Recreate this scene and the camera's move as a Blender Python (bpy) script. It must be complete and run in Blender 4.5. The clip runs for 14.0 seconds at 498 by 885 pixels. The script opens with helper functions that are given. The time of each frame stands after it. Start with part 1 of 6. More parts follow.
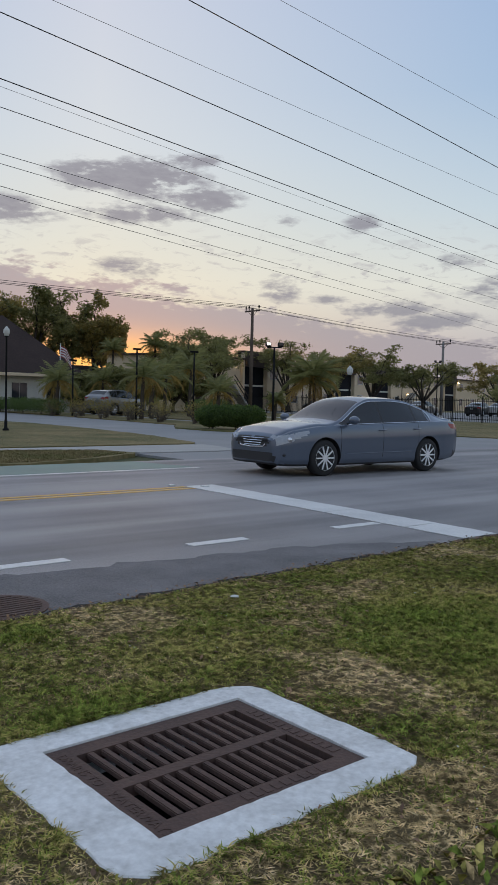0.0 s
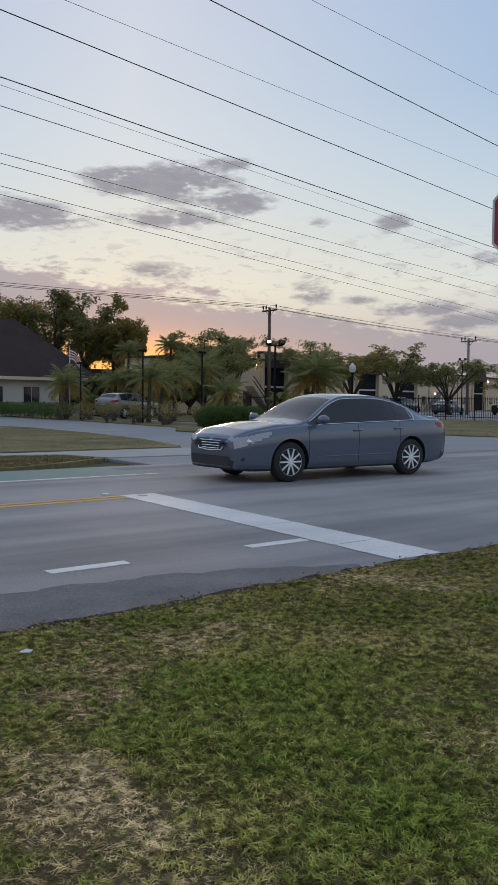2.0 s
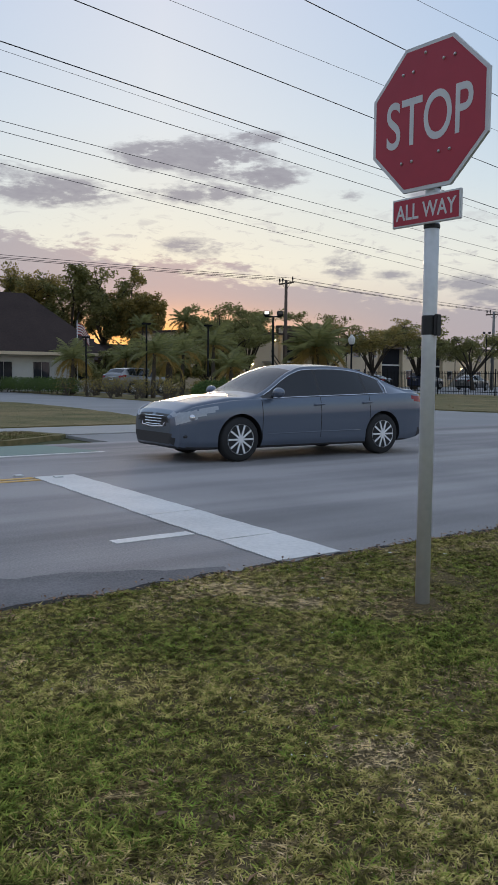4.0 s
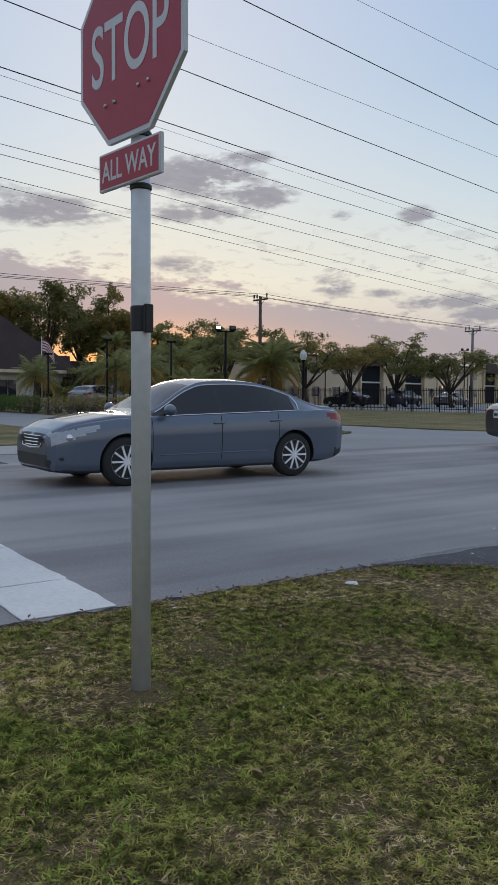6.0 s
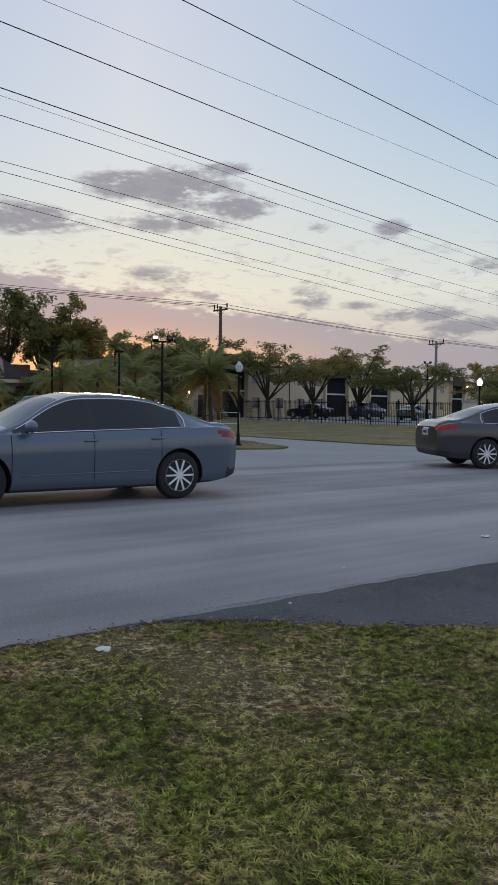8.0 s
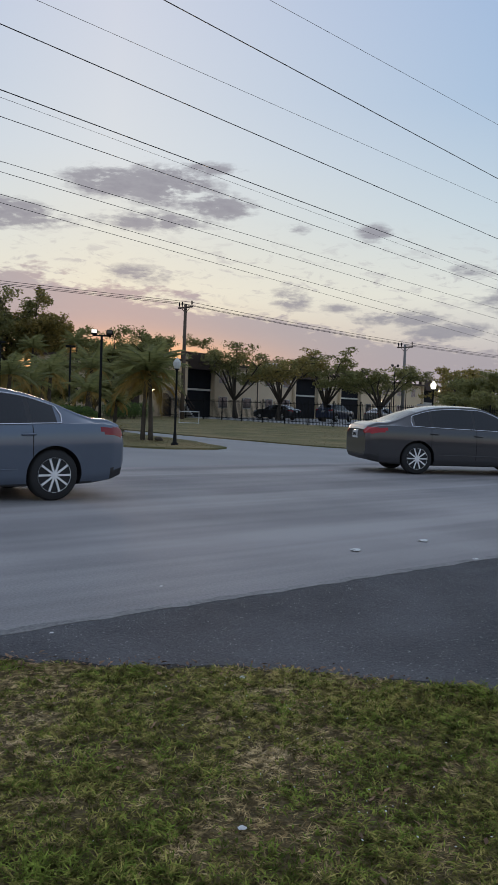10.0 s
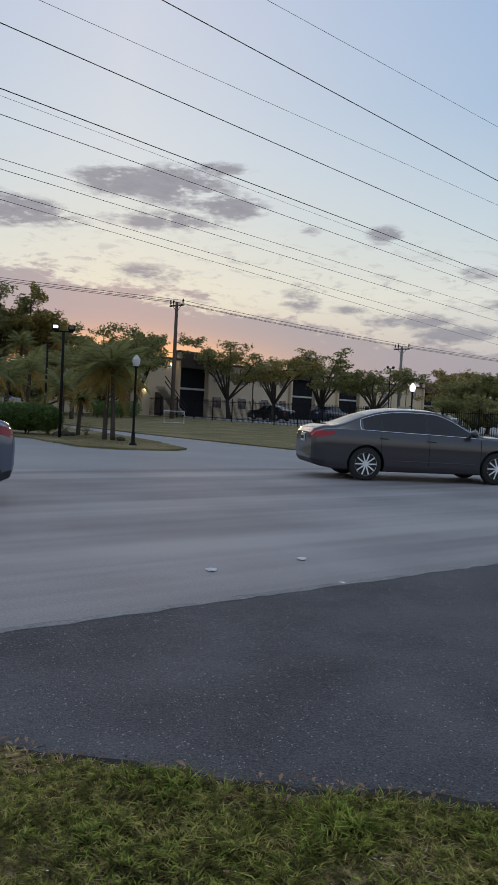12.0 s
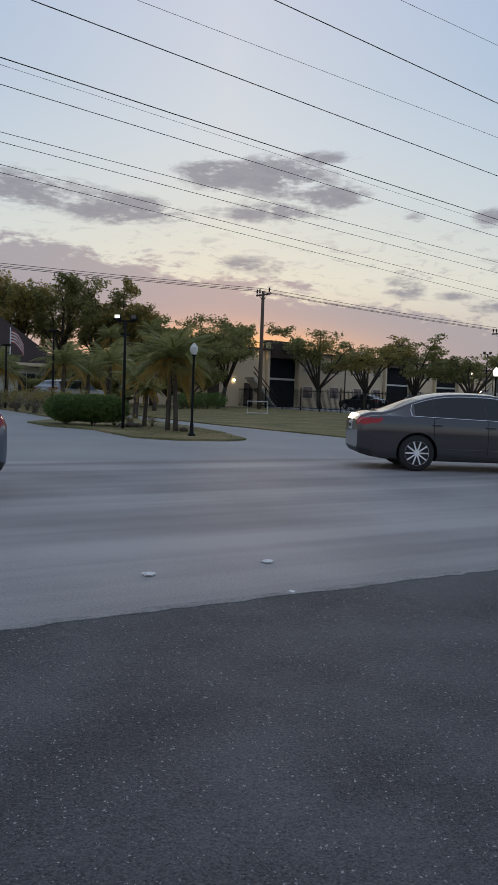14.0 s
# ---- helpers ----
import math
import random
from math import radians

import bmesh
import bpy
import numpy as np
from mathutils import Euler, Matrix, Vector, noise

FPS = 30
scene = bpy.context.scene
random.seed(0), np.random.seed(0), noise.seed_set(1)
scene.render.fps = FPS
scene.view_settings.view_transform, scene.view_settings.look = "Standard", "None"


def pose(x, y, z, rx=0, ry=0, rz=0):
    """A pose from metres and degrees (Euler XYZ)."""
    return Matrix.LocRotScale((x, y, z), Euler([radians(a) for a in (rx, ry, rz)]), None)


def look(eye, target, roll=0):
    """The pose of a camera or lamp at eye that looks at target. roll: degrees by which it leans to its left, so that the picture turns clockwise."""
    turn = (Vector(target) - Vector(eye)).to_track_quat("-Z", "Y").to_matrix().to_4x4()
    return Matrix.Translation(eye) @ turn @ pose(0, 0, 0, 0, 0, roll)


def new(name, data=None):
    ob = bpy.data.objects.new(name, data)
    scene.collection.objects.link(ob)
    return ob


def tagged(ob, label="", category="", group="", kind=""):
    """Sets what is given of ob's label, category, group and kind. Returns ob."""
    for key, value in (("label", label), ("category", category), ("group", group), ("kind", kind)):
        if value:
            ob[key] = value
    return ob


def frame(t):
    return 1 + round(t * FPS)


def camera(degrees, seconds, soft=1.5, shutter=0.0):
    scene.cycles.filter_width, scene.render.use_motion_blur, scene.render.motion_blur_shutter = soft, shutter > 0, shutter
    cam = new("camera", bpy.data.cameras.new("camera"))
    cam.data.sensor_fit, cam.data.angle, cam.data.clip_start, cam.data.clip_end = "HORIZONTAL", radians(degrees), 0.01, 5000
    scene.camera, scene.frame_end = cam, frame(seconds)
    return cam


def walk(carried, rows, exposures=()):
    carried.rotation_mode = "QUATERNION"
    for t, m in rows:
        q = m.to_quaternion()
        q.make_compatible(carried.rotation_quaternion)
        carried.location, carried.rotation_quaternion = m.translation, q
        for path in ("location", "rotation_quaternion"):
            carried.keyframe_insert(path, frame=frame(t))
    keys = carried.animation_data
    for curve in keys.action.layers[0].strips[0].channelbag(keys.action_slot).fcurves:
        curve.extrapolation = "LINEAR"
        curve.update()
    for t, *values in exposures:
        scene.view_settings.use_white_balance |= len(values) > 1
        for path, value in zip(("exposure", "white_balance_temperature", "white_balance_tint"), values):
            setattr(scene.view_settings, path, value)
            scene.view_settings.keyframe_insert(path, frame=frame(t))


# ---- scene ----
cam = camera(33.3, 14.0)
PATH = [
    (0, (0.226, -0.517, 1.382), (1.522, 1.003, 1.275), 1.4),
    (0.5, (0.676, -0.456, 1.353), (1.953, 1.08, 1.249), 1.3),
    (1, (1.162, -0.389, 1.343), (2.423, 1.159, 1.248), 1.3),
    (1.5, (1.622, -0.329, 1.331), (2.867, 1.234, 1.234), 1.1),
    (2, (2.105, -0.231, 1.338), (3.339, 1.34, 1.235), 0.6),
    (4.3, (4.189, 0.062, 1.268), (5.347, 1.684, 1.103), 0.6),
    (4.5, (4.377, 0.076, 1.27), (5.527, 1.704, 1.105), 0.6),
    (5, (4.81, 0.058, 1.276), (5.958, 1.688, 1.121), 0.4),
    (5.5, (5.252, 0.118, 1.258), (6.414, 1.74, 1.123), 0.3),
    (6, (5.709, 0.14, 1.252), (6.9, 1.743, 1.134), 0.4),
    (6.5, (6.146, 0.157, 1.254), (7.355, 1.746, 1.146), 0.9),
    (7, (6.439, 0.019, 1.31), (7.672, 1.591, 1.209), 0.9),
    (7.5, (6.83, -0.025, 1.345), (8.066, 1.544, 1.249), 1.0),
    (8, (7.335, 0.131, 1.338), (8.573, 1.699, 1.246), 0.9),
    (8.5, (7.797, 0.084, 1.319), (9.051, 1.639, 1.228), 0.9),
    (9, (8.149, 0.108, 1.311), (9.418, 1.651, 1.22), 1.2),
    (11.5, (10.073, -0.025, 1.354), (11.345, 1.517, 1.267), 3.0),
    (12, (10.482, -0.08, 1.371), (11.747, 1.467, 1.282), 2.9),
    (12.5, (10.905, -0.14, 1.373), (12.148, 1.424, 1.281), 2.6),
    (13, (11.316, -0.11, 1.346), (12.527, 1.479, 1.248), 1.8),
    (13.5, (11.675, -0.093, 1.327), (12.839, 1.529, 1.218), 1.6),
    (14, (12.01, -0.038, 1.339), (13.073, 1.652, 1.218), 2.0),
]
walk(cam, [(r[0], look(*r[1:])) for r in PATH], [(0, 0.06), (2, 0.08), (4.6, 0.22), (5.2, 0.22), (6.5, 0.10), (9, 0.08), (12, 0.05), (14, 0.02)])

# ---- light: dawn sky, sun just at the horizon behind the trees ----
SUN_AZ, SUN_EL = 60.0, 2.0
world = bpy.data.worlds.new("dawn_sky")
scene.world = world
world.use_nodes = True
WT = world.node_tree
WT.nodes.clear()


def wnode(kind, **inputs):
    n = WT.nodes.new(kind)
    for k, v in inputs.items():
        n.inputs[k].default_value = v
    return n


def wmath(op, a, b=None, clamp=False):
    n = WT.nodes.new("ShaderNodeMath")
    n.operation, n.use_clamp = op, clamp
    for i, v in enumerate((a, b)):
        if v is None:
            continue
        if isinstance(v, (int, float)):
            n.inputs[i].default_value = v
        else:
            WT.links.new(v, n.inputs[i])
    return n.outputs[0]


def wmix(fac, a, b, blend="MIX"):
    n = WT.nodes.new("ShaderNodeMix")
    n.data_type, n.blend_type = "RGBA", blend
    for sock, v in ((n.inputs[0], fac), (n.inputs[6], a), (n.inputs[7], b)):
        if isinstance(v, tuple):
            sock.default_value = (*v, 1)
        elif isinstance(v, (int, float)):
            sock.default_value = v
        else:
            WT.links.new(v, sock)
    return n.outputs[2]


def wramp(fac, stops):
    n = WT.nodes.new("ShaderNodeValToRGB")
    e = n.color_ramp.elements
    e.remove(e[1])
    for k, (p, c) in enumerate(stops):
        el = e[0] if k == 0 else e.new(p)
        el.position, el.color = p, (*c, 1) if isinstance(c, tuple) else (c, c, c, 1)
    WT.links.new(fac, n.inputs[0])
    return n.outputs[0]


tc = WT.nodes.new("ShaderNodeTexCoord")
sep = WT.nodes.new("ShaderNodeSeparateXYZ")
WT.links.new(tc.outputs["Generated"], sep.inputs[0])
el_deg = wmath("MULTIPLY", wmath("ARCSINE", sep.outputs[2]), 57.2958)
az_deg = wmath("MULTIPLY", wmath("ARCTAN2", sep.outputs[1], sep.outputs[0]), 57.2958)
d_az = wmath("SUBTRACT", az_deg, SUN_AZ)
el01 = wmath("DIVIDE", el_deg, 90.0, True)
# clear sky from the horizon to the zenith, on the sun's side and away from it
warm = wramp(el01, [(0.0, (0.86, 0.46, 0.24)), (0.04, (0.80, 0.62, 0.44)), (0.08, (0.84, 0.80, 0.66)), (0.115, (0.80, 0.80, 0.72)),
                    (0.18, (0.735, 0.78, 0.82)), (0.27, (0.675, 0.715, 0.82)), (0.5, (0.54, 0.60, 0.78)), (1.0, (0.50, 0.58, 0.76))])
cool = wramp(el01, [(0.0, (0.47, 0.40, 0.43)), (0.04, (0.56, 0.52, 0.53)), (0.085, (0.77, 0.79, 0.74)), (0.14, (0.60, 0.71, 0.79)),
                    (0.22, (0.43, 0.575, 0.77)), (0.3, (0.38, 0.52, 0.76)), (0.5, (0.44, 0.55, 0.75)), (1.0, (0.50, 0.58, 0.76))])
away = wmath("DIVIDE", wmath("ABSOLUTE", d_az), 26.0, True)
clear = wmix(away, warm, cool)
glow = wmath("MULTIPLY", wmath("EXPONENT", wmath("MULTIPLY", wmath("POWER", wmath("DIVIDE", d_az, 9.0), 2.0), -1.0)),
             wmath("EXPONENT", wmath("MULTIPLY", wmath("POWER", wmath("DIVIDE", wmath("SUBTRACT", el_deg, 2.4), 1.7), 2.0), -1.0)))
# clouds: drifting noise, thicker where the banks lie
cv = WT.nodes.new("ShaderNodeCombineXYZ")
WT.links.new(wmath("MULTIPLY", az_deg, 0.30), cv.inputs[0])
WT.links.new(wmath("MULTIPLY", el_deg, 0.85), cv.inputs[1])
cn = wnode("ShaderNodeTexNoise", Scale=1.0, Detail=7.0, Roughness=0.58, Distortion=0.35)
WT.links.new(cv.outputs[0], cn.inputs["Vector"])
cn2 = wnode("ShaderNodeTexNoise", Scale=4.3, Detail=5.0, Roughness=0.6)
WT.links.new(cv.outputs[0], cn2.inputs["Vector"])
ragged = wmath("ADD", wmath("MULTIPLY", cn.outputs[0], 0.65), wmath("MULTIPLY", cn2.outputs[0], 0.35))
# cloud banks: azimuth, elevation, half width, half height, weight
BANKS = [(60.0, 14.3, 2.6, 0.75, 0.95), (56.2, 14.3, 2.6, 1.1, 1.0), (53.2, 13.2, 2.2, 0.65, 1.0), (57.2, 12.0, 3.4, 0.6, 0.75),
         (53.8, 15.5, 2.0, 0.35, 0.75), (67.0, 11.8, 3.2, 0.75, 1.0), (74.0, 12.5, 4.0, 1.0, 0.9), (57.9, 8.5, 2.2, 0.5, 0.7),
         (47.6, 7.4, 1.3, 0.7, 0.75), (47.4, 11.9, 0.8, 0.35, 0.65), (42.2, 11.7, 1.0, 0.5, 0.75), (44.4, 6.8, 1.2, 0.3, 0.6),
         (40.2, 6.2, 2.8, 0.5, 0.8), (36.9, 5.4, 2.6, 0.55, 0.8), (36.0, 9.3, 1.6, 0.35, 0.6), (30.0, 7.5, 4.0, 0.9, 0.9)]
cover = None
for a, e, wa, we, k in BANKS:
    q = wmath("ADD", wmath("POWER", wmath("DIVIDE", wmath("SUBTRACT", az_deg, a), wa), 2.0),
              wmath("POWER", wmath("DIVIDE", wmath("SUBTRACT", el_deg, e), we), 2.0))
    g = wmath("MULTIPLY", wmath("EXPONENT", wmath("MULTIPLY", q, -0.55)), k)
    cover = g if cover is None else wmath("MAXIMUM", cover, g)
puff = wramp(wmath("MULTIPLY", cover, wmath("ADD", 0.78, wmath("MULTIPLY", wmath("SUBTRACT", ragged, 0.5), 4.2))), [(0.0, 0.0), (0.20, 0.0), (0.34, 0.4), (0.55, 0.9), (1.0, 1.0)])
# the long low bank whose ragged top sinks towards the right of the sun
top = wmath("ADD", wmath("MULTIPLY", wmath("SUBTRACT", az_deg, 60.0), 0.14), 7.8)
low = wramp(wmath("ADD", wmath("MULTIPLY", wmath("SUBTRACT", top, el_deg), 0.17), wmath("MULTIPLY", wmath("SUBTRACT", ragged, 0.5), 1.15)),
            [(0.0, 0.0), (0.04, 0.35), (0.12, 0.92), (0.6, 0.97), (1.0, 0.9)])
low = wmath("MULTIPLY", low, wmath("DIVIDE", wmath("ADD", el_deg, 2.5), 4.0, True))
lowcol = wmix(wmath("EXPONENT", wmath("MULTIPLY", wmath("POWER", wmath("DIVIDE", d_az, 7.0), 2.0), -1.0)), (0.385, 0.365, 0.415), (0.45, 0.37, 0.405))
sky = wmix(low, clear, lowcol)
# thin wisps between the banks
cn3 = wnode("ShaderNodeTexNoise", Scale=2.1, Detail=6.0, Roughness=0.62, Distortion=0.6)
WT.links.new(cv.outputs[0], cn3.inputs["Vector"])
band = wmath("EXPONENT", wmath("MULTIPLY", wmath("POWER", wmath("DIVIDE", wmath("SUBTRACT", el_deg, 8.6), 2.4), 2.0), -1.0))
wisp = wmath("MULTIPLY", wramp(cn3.outputs[0], [(0.0, 0.0), (0.54, 0.0), (0.66, 0.55), (1.0, 0.8)]), band)
sky = wmix(wisp, sky, (0.43, 0.42, 0.465))
sky = wmix(puff, sky, (0.31, 0.315, 0.37))
sky = wmix(wmath("MULTIPLY", glow, 0.9), sky, (1.5, 0.68, 0.16))
nish = WT.nodes.new("ShaderNodeTexSky")
nish.sky_type, nish.sun_disc = "NISHITA", False
nish.sun_elevation, nish.sun_rotation = radians(SUN_EL), radians(90 - SUN_AZ)
nsc = wmix(1.0, nish.outputs[0], (0.045, 0.045, 0.045), "MULTIPLY")
sky = wmix(0.12, sky, nsc)
bg = wnode("ShaderNodeBackground", Strength=1.0)
WT.links.new(sky, bg.inputs[0])
wo = WT.nodes.new("ShaderNodeOutputWorld")
WT.links.new(bg.outputs[0], wo.inputs[0])

sun = new("sun", bpy.data.lights.new("sun", "SUN"))
sun.data.energy, sun.data.angle, sun.data.color = 0.5, radians(12), (1.0, 0.72, 0.5)
sun.matrix_world = look((0, 0, 50), (-math.cos(radians(SUN_AZ)), -math.sin(radians(SUN_AZ)), 50 - math.tan(radians(SUN_EL + 3))))
scene.view_settings.exposure = 0.0


# ---- materials ----
def material(name, base, base2=None, rough=0.8, metal=0.0, grain=40.0, patch=1.5, mix=0.5, bump=0.15, bump_scale=None,
             spots=None, coat=0.0, emit=None, strength=0.0, trans=0.0, per_piece=0.0, contrast=0.25, streak=None):
    """Base colour that wanders to base2 at two scales, fine relief, and light or dark spots."""
    m = bpy.data.materials.new(name)
    m.use_nodes = True
    nt = m.node_tree
    b = nt.nodes["Principled BSDF"]
    base2 = base2 or tuple(c * 0.75 for c in base)
    t = nt.nodes.new("ShaderNodeTexCoord")
    geo = nt.nodes.new("ShaderNodeNewGeometry")
    vec = geo.outputs["Position"]

    def noise_of(scale, detail=4.0):
        n = nt.nodes.new("ShaderNodeTexNoise")
        n.inputs["Scale"].default_value, n.inputs["Detail"].default_value = scale, detail
        nt.links.new(vec, n.inputs["Vector"])
        return n.outputs[0]

    def math2(op, a, c):
        n = nt.nodes.new("ShaderNodeMath")
        n.operation = op
        for i, v in enumerate((a, c)):
            if isinstance(v, (int, float)):
                n.inputs[i].default_value = v
            else:
                nt.links.new(v, n.inputs[i])
        return n.outputs[0]

    big, fine = noise_of(patch), noise_of(grain, 3.0)
    if streak:
        mp = nt.nodes.new("ShaderNodeVectorMath")
        mp.operation = "MULTIPLY"
        mp.inputs[1].default_value = (streak[0], streak[1], 1)
        nt.links.new(vec, mp.inputs[0])
        sn = nt.nodes.new("ShaderNodeTexNoise")
        sn.inputs["Scale"].default_value, sn.inputs["Detail"].default_value = 1.0, 5.0
        nt.links.new(mp.outputs[0], sn.inputs["Vector"])
        big = math2("ADD", math2("MULTIPLY", big, 0.3), math2("MULTIPLY", sn.outputs[0], 0.7))
    f = math2("ADD", math2("MULTIPLY", big, mix), math2("MULTIPLY", fine, 1 - mix))
    if per_piece:
        isl = geo.outputs["Random Per Island"]
        oi = nt.nodes.new("ShaderNodeObjectInfo")
        r = math2("FRACT", math2("ADD", isl, oi.outputs["Random"]), 0)
        f = math2("ADD", f, math2("MULTIPLY", math2("SUBTRACT", r, 0.5), per_piece))
    ramp = nt.nodes.new("ShaderNodeValToRGB")
    ramp.color_ramp.elements[0].position, ramp.color_ramp.elements[1].position = 0.5 - contrast, 0.5 + contrast
    ramp.color_ramp.elements[0].color, ramp.color_ramp.elements[1].color = (*base2, 1), (*base, 1)
    nt.links.new(f, ramp.inputs[0])
    col = ramp.outputs[0]
    if spots:
        scale, size, colour = spots
        v = nt.nodes.new("ShaderNodeTexVoronoi")
        v.inputs["Scale"].default_value = scale
        nt.links.new(vec, v.inputs["Vector"])
        r2 = nt.nodes.new("ShaderNodeValToRGB")
        r2.color_ramp.elements[0].position, r2.color_ramp.elements[1].position = size, size + 0.06
        r2.color_ramp.elements[0].color, r2.color_ramp.elements[1].color = (1, 1, 1, 1), (0, 0, 0, 1)
        nt.links.new(v.outputs["Distance"], r2.inputs[0])
        mx = nt.nodes.new("ShaderNodeMix")
        mx.data_type = "RGBA"
        nt.links.new(r2.outputs[0], mx.inputs[0])
        nt.links.new(col, mx.inputs[6])
        mx.inputs[7].default_value = (*colour, 1)
        col = mx.outputs[2]
    nt.links.new(col, b.inputs["Base Color"])
    b.inputs["Roughness"].default_value, b.inputs["Metallic"].default_value = rough, metal
    b.inputs["Coat Weight"].default_value = coat
    if rough > 0.9:
        b.inputs["Specular IOR Level"].default_value = 0.15
    b.inputs["Coat Roughness"].default_value = 0.05
    if trans:
        b.inputs["Transmission Weight"].default_value = trans
    if emit:
        b.inputs["Emission Color"].default_value = (*emit, 1)
        b.inputs["Emission Strength"].default_value = strength
    if bump:
        bp = nt.nodes.new("ShaderNodeBump")
        bp.inputs["Strength"].default_value = bump
        bp.inputs["Distance"].default_value = 0.01
        nt.links.new(noise_of(bump_scale or grain, 5.0), bp.inputs["Height"])
        nt.links.new(bp.outputs[0], b.inputs["Normal"])
    return m


M = {}
M["asphalt"] = material("asphalt_worn", (0.35, 0.324, 0.312), (0.17, 0.16, 0.157), 0.7, grain=60, patch=0.45, mix=0.78, bump=0.4, bump_scale=110, streak=(0.04, 0.9), contrast=0.08)
M["asphalt_dark"] = material("asphalt_dark", (0.105, 0.103, 0.109), (0.014, 0.014, 0.018), 0.78, grain=110, patch=1.3, mix=0.40, bump=1.0, bump_scale=75,
                             spots=(120.0, 0.11, (0.12, 0.12, 0.125)), contrast=0.13)
M["drive"] = material("driveway_asphalt", (0.31, 0.305, 0.30), (0.22, 0.218, 0.215), 0.8, grain=25, patch=0.4, mix=0.7, bump=0.2)
M["concrete"] = material("concrete", (0.43, 0.41, 0.38), (0.32, 0.31, 0.29), 0.85, grain=30, patch=1.2, bump=0.2)
M["white_paint"] = material("white_road_paint", (0.80, 0.78, 0.74), (0.55, 0.535, 0.51), 0.6, grain=30, patch=1.1, mix=0.65, bump=0.3, contrast=0.2)
M["yellow_paint"] = material("yellow_road_paint", (0.74, 0.42, 0.08), (0.5, 0.30, 0.09), 0.6, grain=35, patch=3.0, bump=0.3)
M["green_paint"] = material("green_bike_lane_paint", (0.20, 0.30, 0.24), (0.16, 0.20, 0.18), 0.7, grain=20, patch=0.7, bump=0.25)
M["soil"] = material("thatch_and_soil", (0.20, 0.145, 0.070), (0.055, 0.042, 0.020), 0.95, grain=75, patch=2.2, mix=0.4, bump=1.0, bump_scale=90, contrast=0.16)
M["far_grass"] = material("far_grass", (0.26, 0.20, 0.10), (0.12, 0.118, 0.05), 0.95, grain=9, patch=0.5, mix=0.65, contrast=0.10, bump=0.8, bump_scale=14)
M["ground"] = material("ground_grass", (0.11, 0.11, 0.05), (0.07, 0.075, 0.035), 0.95, grain=6, patch=0.2, bump=0.3)
M["black_metal"] = material("black_painted_metal", (0.018, 0.018, 0.019), (0.011, 0.011, 0.011), 0.91, bump=0.05)
M["galv"] = material("galvanised_steel", (0.66, 0.66, 0.66), (0.52, 0.53, 0.53), 0.42, 0.2, grain=25, patch=5.0, bump=0.08)
M["wood_pole"] = material("weathered_pole_wood", (0.13, 0.095, 0.07), (0.075, 0.055, 0.042), 0.9, grain=20, patch=3.0, bump=0.5)
M["conc_pole"] = material("grey_concrete_pole", (0.25, 0.235, 0.22), (0.18, 0.17, 0.16), 0.9, grain=10, patch=2.0)
M["wire"] = material("dark_cable", (0.03, 0.03, 0.033), (0.02, 0.02, 0.02), 0.6, bump=0)
M["bark"] = material("grey_bark", (0.11, 0.09, 0.07), (0.05, 0.042, 0.034), 0.95, grain=12, patch=3.0, bump=0.8, bump_scale=14)
M["leaf"] = material("tree_leaves", (0.33, 0.31, 0.11), (0.17, 0.175, 0.065), 0.65, grain=3, patch=0.5, bump=0, per_piece=0.5)
M["leaf_olive"] = material("olive_leaves", (0.40, 0.30, 0.085), (0.20, 0.175, 0.06), 0.65, grain=3, patch=0.5, bump=0, per_piece=0.5)
M["leaf_dark"] = material("dark_tree_leaves", (0.31, 0.285, 0.10), (0.155, 0.16, 0.06), 0.65, grain=3, patch=0.5, bump=0, per_piece=0.5)
M["leaf_hedge"] = material("hedge_leaves", (0.15, 0.22, 0.05), (0.07, 0.115, 0.035), 0.6, grain=6, patch=1.2, bump=0, per_piece=0.6)
M["leaf_palm"] = material("palm_leaflets", (0.33, 0.32, 0.12), (0.18, 0.195, 0.075), 0.55, grain=4, patch=1.0, bump=0, per_piece=0.4)
M["leaf_dry"] = material("dry_palm_leaflets", (0.46, 0.30, 0.08), (0.28, 0.20, 0.06), 0.7, grain=4, patch=1.0, bump=0, per_piece=0.4)


def let_light_through(m, share):
    """Thin leaves pass part of the light on."""
    nt = m.node_tree
    b = nt.nodes["Principled BSDF"]
    out = next(n for n in nt.nodes if n.type == "OUTPUT_MATERIAL")
    tl = nt.nodes.new("ShaderNodeBsdfTranslucent")
    nt.links.new(b.inputs["Base Color"].links[0].from_socket, tl.inputs["Color"])
    mx = nt.nodes.new("ShaderNodeMixShader")
    mx.inputs[0].default_value = share
    nt.links.new(b.outputs[0], mx.inputs[1])
    nt.links.new(tl.outputs[0], mx.inputs[2])
    nt.links.new(mx.outputs[0], out.inputs["Surface"])


for key in ("leaf", "leaf_dark", "leaf_olive", "leaf_hedge", "leaf_palm", "leaf_dry"):
    let_light_through(M[key], 0.55)
M["twig"] = material("bare_twigs", (0.16, 0.135, 0.11), (0.08, 0.065, 0.05), 0.95, grain=10, bump=0)
M["stucco"] = material("cream_stucco", (0.66, 0.53, 0.37), (0.54, 0.43, 0.29), 0.9, grain=12, patch=0.5, bump=0.2)
M["stucco_white"] = material("white_stucco", (0.62, 0.60, 0.55), (0.50, 0.48, 0.44), 0.9, grain=12, patch=0.5, bump=0.2)
M["brown_roof"] = material("brown_roof", (0.085, 0.055, 0.042), (0.05, 0.034, 0.028), 0.9, grain=6, patch=0.7, bump=0.4)
